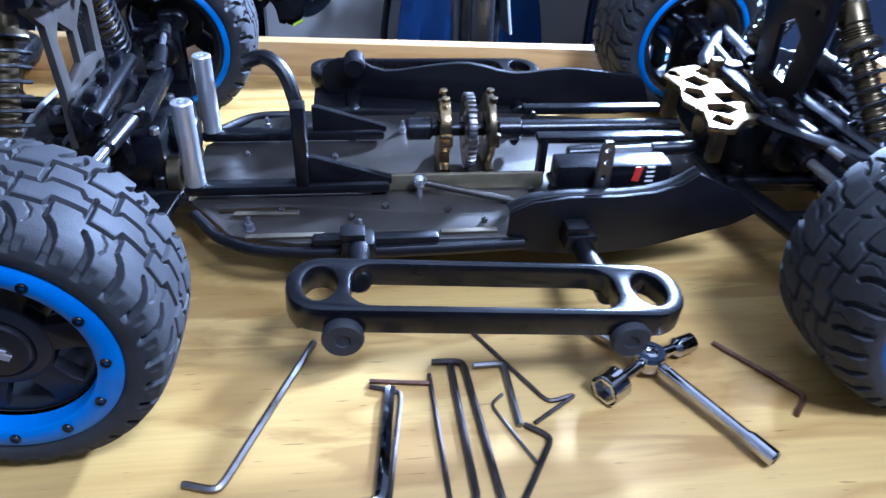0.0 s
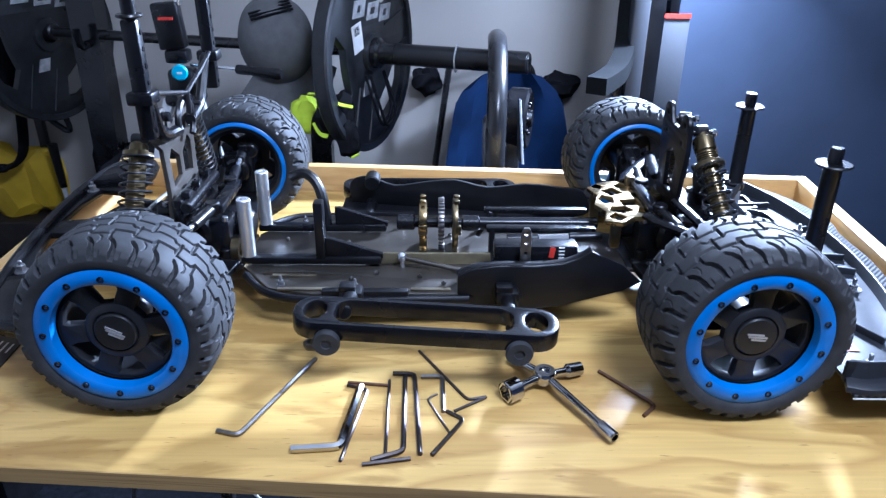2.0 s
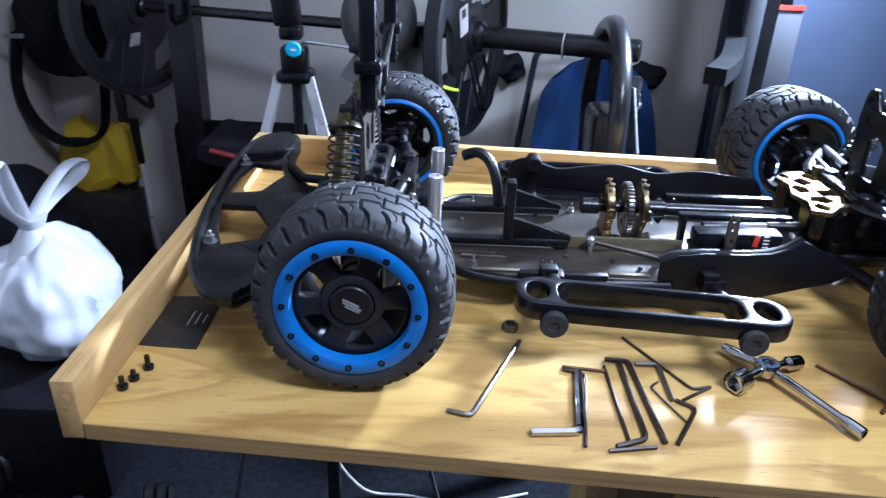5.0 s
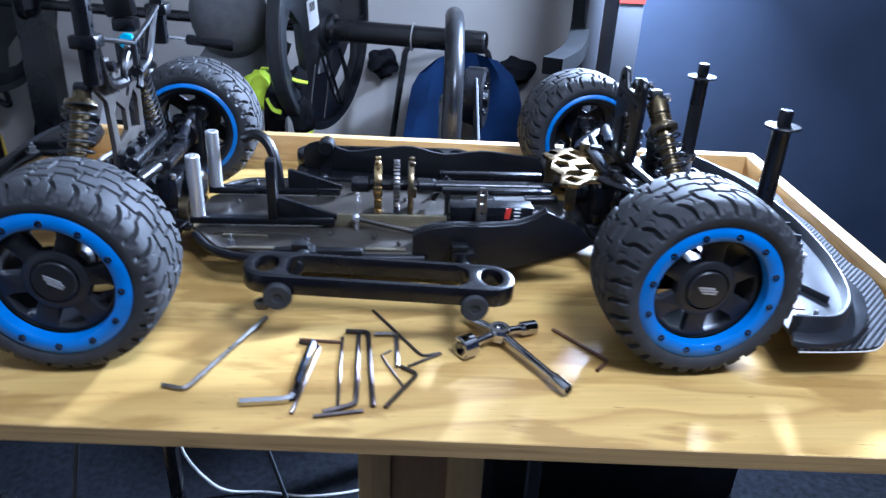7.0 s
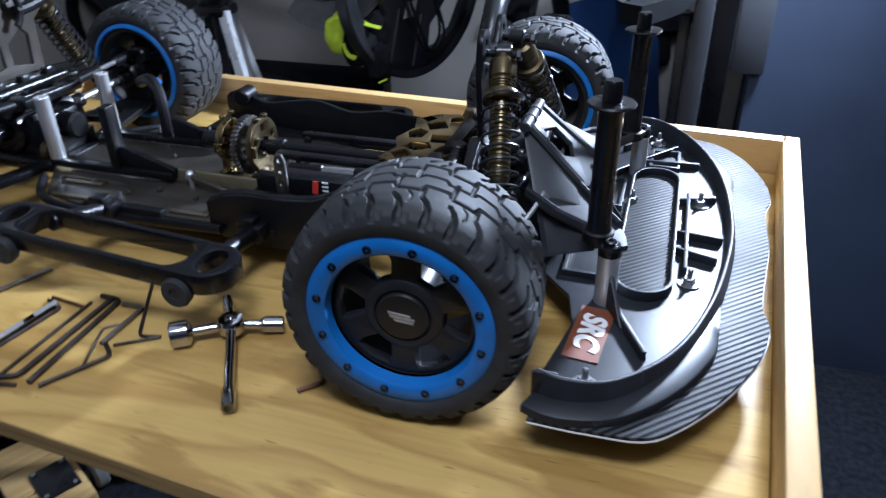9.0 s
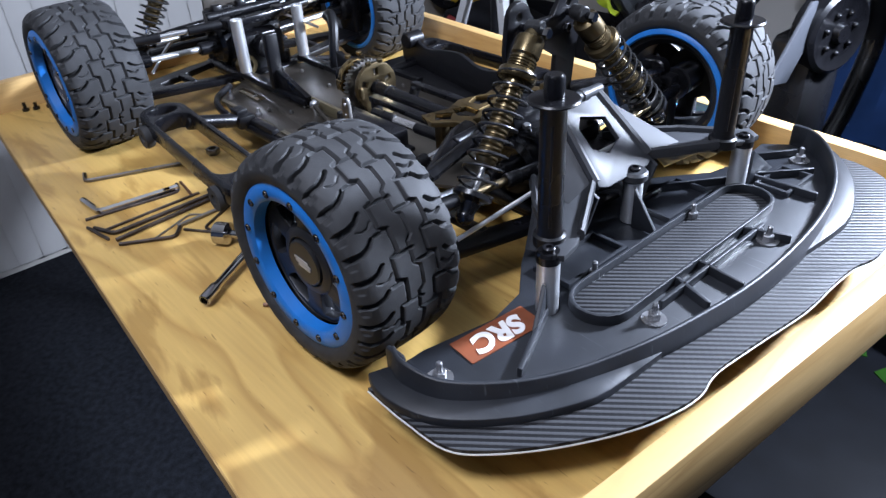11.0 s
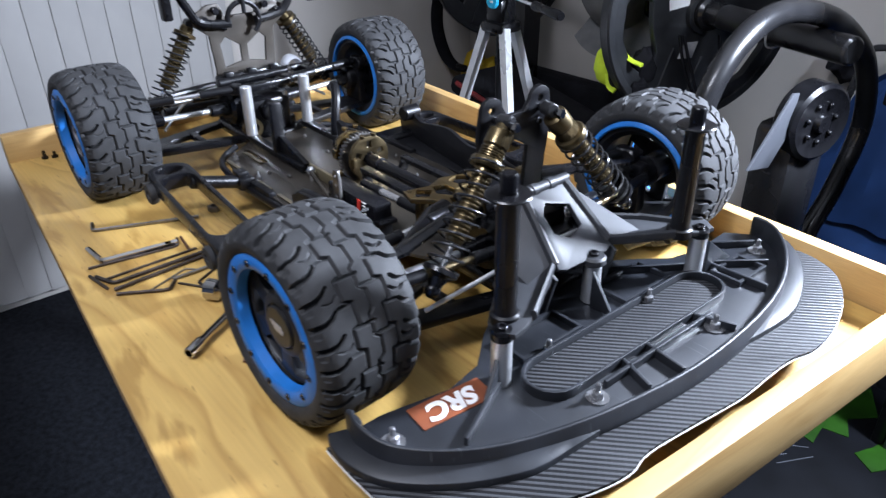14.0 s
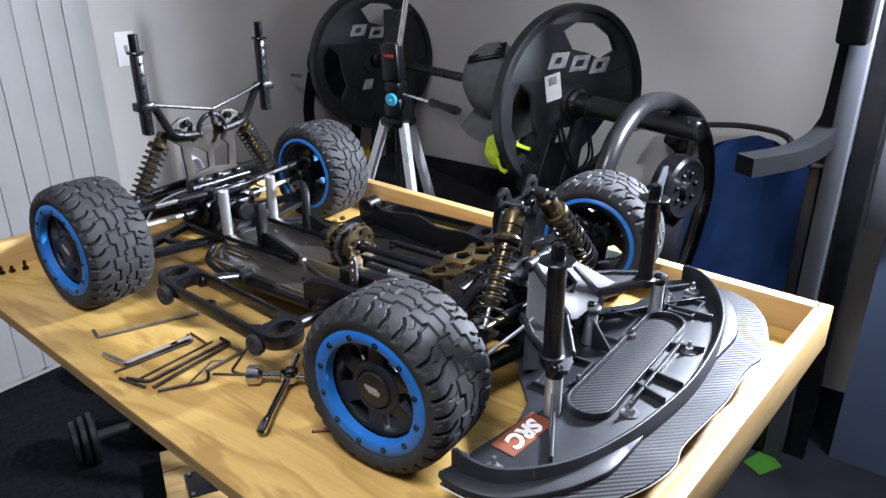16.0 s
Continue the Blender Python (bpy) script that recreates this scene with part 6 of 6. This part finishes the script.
# padded upright beside the dark panel
gym = thing("gym_upright", "grey painted gym upright with a black padded arm", "gym equipment")
part("post", box(bmesh.new(), (0.524, 1.050, 0.275), (0.042, 0.050, 2.35), 0.004), GREYP, gym, "pale grey square post")
part("post", box(bmesh.new(), (0.572, 1.085, 0.275), (0.050, 0.040, 2.35), 0.004), PLASTIC, gym, "dark post behind the grey one")
part("side_plate", box(bmesh.new(), (0.640, 1.110, 0.055), (0.074, 0.014, 0.300), 0.003), GREYP, gym, "grey sheet plate with a red top edge")
part("red_strip", box(bmesh.new(), (0.640, 1.1015, 0.211), (0.074, 0.003, 0.012)), RED, gym, "thin red strip")
arm = [Vector((0.380, 0.822, 0.086)), Vector((0.420, 0.885, 0.088)), Vector((0.462, 0.960, 0.096)), Vector((0.495, 1.045, 0.130)), Vector((0.505, 1.085, 0.220)), Vector((0.508, 1.095, 0.60)), Vector((0.508, 1.095, 1.30))]
part("padded_arm", tube(bmesh.new(), curve(arm, 5), 0.036, 4, twist=math.pi / 4, flat=0.8), VINYL, gym, "black padded arm bent forwards at its foot", 50)
part("hanging_pad", box(bmesh.new(), (0.514, 0.985, 0.80), (0.062, 0.060, 0.94), 0.010), VINYL, gym, "black hanging pad")
part("post", box(bmesh.new(), (0.487, 1.052, -0.42), (0.026, 0.040, 0.94), 0.003), PLASTIC, gym, "thin dark post")
part("foot", box(bmesh.new(), (0.545, 1.05, FLOOR_Z + 0.02), (0.16, 0.10, 0.04), 0.006), SATIN, gym)

tripod = thing("camera_tripod", "silver camera tripod with a black head", "tripod")
T = Vector((-0.607, 0.855, 0.0))
bm = bmesh.new()
box(bm, (T.x, T.y, 0.085), (0.062, 0.060, 0.065), 0.012)
box(bm, (T.x, T.y, 0.045), (0.085, 0.080, 0.030), 0.012)
rod(bm, (T.x, T.y, -0.25), (T.x, T.y, 0.05), 0.012)
box(bm, (T.x - 0.014, T.y, 0.215), (0.062, 0.036, 0.105), 0.006, shift(T.x, T.y, 0.2) @ Matrix.Rotation(radians(-5), 4, "Y") @ shift(-T.x, -T.y, -0.2))
box(bm, (T.x - 0.005, T.y, 0.145), (0.052, 0.046, 0.030), 0.006)
part("head", bm, PLASTIC, tripod, "black tripod head with a clamp")
bm = rod(bmesh.new(), (T.x + 0.004, T.y - 0.031, 0.113), (T.x + 0.006, T.y - 0.042, 0.113), 0.0185, n=28)
part("knob", bm, CYAN, tripod, "round blue knob")
bm = box(bmesh.new(), (T.x + 0.006, T.y - 0.0426, 0.113), (0.012, 0.0008, 0.005))
part("knob_mark", bm, WHITE, tripod)
bm = box(bmesh.new(), (T.x - 0.016, T.y - 0.0195, 0.232), (0.034, 0.002, 0.007))
part("red_latch", bm, RED, tripod, "red latch")
bm = rod(bmesh.new(), (T.x + 0.02, T.y, 0.125), (T.x + 0.15, T.y - 0.02, 0.117), 0.0042)
part("pan_rod", bm, CHROME, tripod)
bm = lathe(bmesh.new(), [(0, 0), (0.011, 0.0), (0.012, 0.01), (0.010, 0.05), (0.013, 0.10), (0.010, 0.112), (0, 0.112)], 18, axis_frame((T.x + 0.135, T.y - 0.018, 0.118), (T.x + 0.30, T.y - 0.05, 0.106))[0])
part("pan_grip", bm, PLASTIC, tripod)
bm = rod(bmesh.new(), (T.x + 0.01, T.y, 0.26), (T.x + 0.055, T.y, 0.46), 0.008)
part("clamp_rod", bm, CHROME, tripod)
for a in (80, 205, 330):
    d = Vector((math.cos(radians(a)), math.sin(radians(a)), 0))
    p0 = T + d * 0.040 + Vector((0, 0, 0.045))
    p1 = T + d * 0.34 + Vector((0, 0, FLOOR_Z))
    bm = tube(bmesh.new(), [p0, p0.lerp(p1, 0.42)], 0.0155, 4, twist=math.pi / 4)
    part("leg", bm, ALU, tripod, "silver aluminium leg")
    bm = tube(bmesh.new(), [p0.lerp(p1, 0.40), p0.lerp(p1, 0.985)], 0.0105, 8)
    rod(bm, p0.lerp(p1, 0.395), p0.lerp(p1, 0.435), 0.019)
    rod(bm, p0.lerp(p1, 0.97), p1, 0.014)
    part("leg_tip", bm, PLASTIC, tripod)

# weight bench, backpack and hung-up things in the corner
bench = thing("weight_bench", "black padded weight bench with red trim", "weight bench")
bm = box(bmesh.new(), (-0.60, 1.05, -0.25), (0.62, 0.26, 0.06), 0.02, shift(-0.6, 1.05, -0.25) @ Matrix.Rotation(radians(12), 4, "Y") @ shift(0.6, -1.05, 0.25))
part("pad", bm, BLACKCLOTH, bench)
bm = tube(bmesh.new(), [(-0.86, 0.915, -0.175), (-0.36, 0.915, -0.285)], 0.008, 6)
part("piping", bm, DARKRED, bench, "red piping")
bm = tube(bmesh.new(), [(-0.80, 1.05, -0.25), (-0.80, 1.05, FLOOR_Z + 0.005)], 0.025, 8)
tube(bm, [(-0.42, 1.05, -0.30), (-0.42, 1.05, FLOOR_Z + 0.005)], 0.025, 8)
part("bench_leg", bm, SATIN, bench)
# Block added to darken the low wall: black clutter and shade together.
heap = thing("dark_heap", "black block for dark clutter and shade low behind the tripod", "gym bench")
part("pad", box(bmesh.new(), (-0.84, 1.52, -0.57), (0.70, 0.09, 0.58), 0.03), BLACKCLOTH, heap)
part("foot", box(bmesh.new(), (-0.84, 1.52, FLOOR_Z + 0.02), (0.60, 0.12, 0.04), 0.006), SATIN, heap)
bm = lump(bmesh.new(), (-1.60, 1.665, -0.485), (0.105, 0.045, 0.150), 31, 0.30, 2)
lump(bm, (-1.47, 1.665, -0.455), (0.085, 0.040, 0.135), 33, 0.35, 2)
solo("yellow_bag", bm, YELLOW, "crumpled yellow plastic bag on a box by the wall", "bag", sharp=14)
solo("black_box", box(bmesh.new(), (-1.56, 1.655, -0.755), (0.27, 0.13, 0.286), 0.006), BOARD, "plain dark box under the yellow bag", "box")
foam = thing("foam_strip", "lime green foam strip on a black pole by the wall", "foam strip")
part("strip", box(bmesh.new(), (-1.45, 1.69, 0.03), (0.075, 0.03, 0.16), 0.012), NEON, foam)
part("pole", box(bmesh.new(), (-1.45, 1.69, -0.475), (0.030, 0.03, 0.85), 0.006), BLACKTUBE, foam)

# white carrier bag on a low black bench
bag = thing("carrier_bag", "white plastic carrier bag with tied handles on a box", "carrier bag", at=pose(-1.19, 0.61, -0.325) @ Matrix.Scale(1.50, 4))
bm = lump(bmesh.new(), (0, 0.015, -0.085), (0.104, 0.116, 0.115), 41, 0.16, 5)
for v in bm.verts:
    d = Vector((v.co.x, v.co.y - 0.015, 0))
    turn = math.atan2(d.y, d.x)
    high = max(0.0, min(1.0, (v.co.z + 0.14) / 0.16))
    fold = abs(noise.noise(Vector((3.2 * math.cos(turn), 3.2 * math.sin(turn), v.co.z * 6)))) * 0.9 + abs(noise.noise(v.co * 15)) * 0.3
    v.co -= d * 0.24 * fold * (0.35 + 0.65 * high)
    v.co -= d * 0.30 * high ** 3
lathe(bm, [(0.060, -0.006), (0.034, 0.030), (0.018, 0.055), (0.024, 0.07), (0, 0.075)], 20, shift(0, 0.006, -0.02))
part("bag_body", bm, BAG, bag)
for pts in ([(0, -0.01, 0.045), (0.005, -0.055, 0.09), (0.01, -0.075, 0.145), (0.01, -0.055, 0.160), (0, -0.03, 0.13), (0, -0.005, 0.05)], [(0, 0.005, 0.045), (0.005, 0.055, 0.075), (0.01, 0.115, 0.095), (0.015, 0.155, 0.090), (0.01, 0.145, 0.070), (0.005, 0.07, 0.060), (0, 0.01, 0.045)]):
    part("bag_handle", tube(bmesh.new(), curve(pts, 6), 0.012, 8, flat=0.35), BAG, bag)
bm = lump(bmesh.new(), (-1.46, 0.93, -0.56), (0.25, 0.20, 0.30), 45, 0.10, 4)
box(bm, (-1.25, 0.75, -0.763), (0.48, 0.70, 0.272), 0.02)
solo("covered_box", bm, BLACKCLOTH, "low box under a black cloth", "box")

# wall fittings
sw = thing("light_switch", "white plastic wall switch plate", "light switch")
part("switch_plate", box(bmesh.new(), (-1.7275, 0.690, 0.185), (0.006, 0.074, 0.118), 0.002), WHITE, sw)
part("rocker", box(bmesh.new(), (-1.7235, 0.690, 0.185), (0.008, 0.012, 0.026), 0.002), BLIND, sw)
blinds = thing("vertical_blind", "off-white vertical vinyl slat blind", "blind")
part("head_rail", box(bmesh.new(), (-1.70, -0.25, 1.46), (0.05, 1.70, 0.05), 0.004), BLIND, blinds)
slat = ribbon(bmesh.new(), [[Vector((0.005 * math.cos(u * math.pi / 2), 0.0445 * u, z)) for u in np.linspace(-1, 1, 7)] for z in (-0.86, 1.44)], False)
ribbon(slat, [[Vector((0.005 * math.cos(u * math.pi / 2) + 0.0012, 0.0445 * u, z)) for u in np.linspace(-1, 1, 7)] for z in (-0.86, 1.44)], False)
slat_me = to_mesh("slat", slat, BLIND)
for k in range(21):
    o = new("slat", slat_me)
    o.parent = blinds
    o.matrix_basis = pose(-1.695, 0.520 - 0.078 * k, 0, 0, 0, 4.5 + 1.0 * math.sin(k * 2.1))

# under the bench
for k, (x, y) in enumerate(((-1.10, 0.10), (-0.93, 0.26), (-1.36, 0.36))):
    d = thing("dumbbell", "black iron dumbbell on the carpet", "dumbbell", "dumbbells on the floor", at=pose(x, y, FLOOR_Z, 0, 0, (70, 20, 50)[k]))
    part("grip", rod(bmesh.new(), (-0.07, 0, 0.078), (0.07, 0, 0.078), 0.016), IRON, d)
    for s in (-1, 1):
        for j in range(3):
            q = lathe(bmesh.new(), [(0.017, -0.011), (0.07 - 0.006 * j, -0.011), (0.078 - 0.006 * j, -0.006), (0.078 - 0.006 * j, 0.006), (0.07 - 0.006 * j, 0.011), (0.017, 0.011)], 28, pose(s * (0.075 + 0.024 * j), 0, 0.078, 0, 90, 0), True)
            part("disc", q, IRON, d)
foot = thing("caster_base", "pine caster base with a black steel plate on the carpet", "caster base", at=pose(-0.768, 0.116, FLOOR_Z, 0, 0, 62))
for y in (-0.098, 0.0, 0.098):
    part("base_board", box(bmesh.new(), (0.0, y, 0.031), (0.150, 0.094, 0.060), 0.003), PINE, foot)
bm = plate(bmesh.new(), [(-0.020, -0.095), (0.062, -0.095), (0.062, 0.010), (-0.020, 0.010)], (), 0.004, shift(0, 0, 0.0612), 0.0008)
part("steel_plate", bm, SATIN, foot, "black steel caster plate")
for x in (-0.010, 0.052):
    for y in (-0.085, 0.0):
        part("bolt", rod(bmesh.new(), (x, y, 0.065), (x, y, 0.0695), 0.006, n=6), NUT, foot)
part("caster_wheel", rod(bmesh.new(), (0.090, -0.060, 0.036), (0.120, -0.060, 0.036), 0.036, n=28), GREYCLOTH, foot, "grey rubber caster wheel")
part("axle_bracket", box(bmesh.new(), (0.080, -0.060, 0.036), (0.030, 0.030, 0.020), 0.003), SATIN, foot)
tote = thing("storage_tote", "black cloth storage tote with green print", "storage box")
part("tote_body", box(bmesh.new(), (0.56, 0.83, -0.825), (0.62, 0.84, 0.15), 0.02), SACK, tote)
for pts in ([(0.300, 0.880), (0.325, 0.990), (0.330, 1.130), (0.400, 1.215), (0.455, 1.120), (0.410, 1.060), (0.440, 1.000), (0.385, 0.985), (0.395, 0.920), (0.345, 0.930)], [(0.290, 0.520), (0.345, 0.470), (0.350, 0.510), (0.325, 0.545)], [(0.470, 0.960), (0.520, 0.930), (0.560, 1.000), (0.500, 1.060), (0.490, 1.010)]):
    part("green_print", plate(bmesh.new(), pts, (), 0.004, shift(0, 0, -0.7515), 0.0005), GREEN, tote, "green splash print")
for a, b in (((0.300, 0.730), (0.345, 0.860)), ((0.345, 0.860), (0.395, 0.900)), ((0.330, 0.770), (0.372, 0.845)), ((0.372, 0.800), (0.415, 0.880))):
    part("outline_print", tube(bmesh.new(), [(*a, -0.7505), (*b, -0.7505)], 0.0016, 6), GREYP, tote, "thin pale outline print")
bm = tube(bmesh.new(), curve([(-0.555, 0.45, -0.42), (-0.530, 0.45, -0.55), (-0.515, 0.452, -0.63), (-0.490, 0.45, -0.70), (-0.476, 0.448, -0.77), (-0.440, 0.45, -0.84), (-0.39, 0.45, -0.885), (-0.30, 0.455, -0.8965), (-0.20, 0.44, -0.8965), (-0.10, 0.45, -0.8965), (0.0, 0.48, -0.8965)], 6), 0.0034, 7)
solo("white_cable", bm, CABLE, "white cable trailing under the bench", "cable")
for x0, x1 in ((-0.515, -0.697), (-0.39, -0.19)):
    bm = tube(bmesh.new(), [(x0, 0.30, -0.020), (x1, 0.30, FLOOR_Z + 0.004)], 0.0055, 8)
    solo("steel_rod", bm, GREYP, "thin grey metal rod leaning under the bench", "rod")
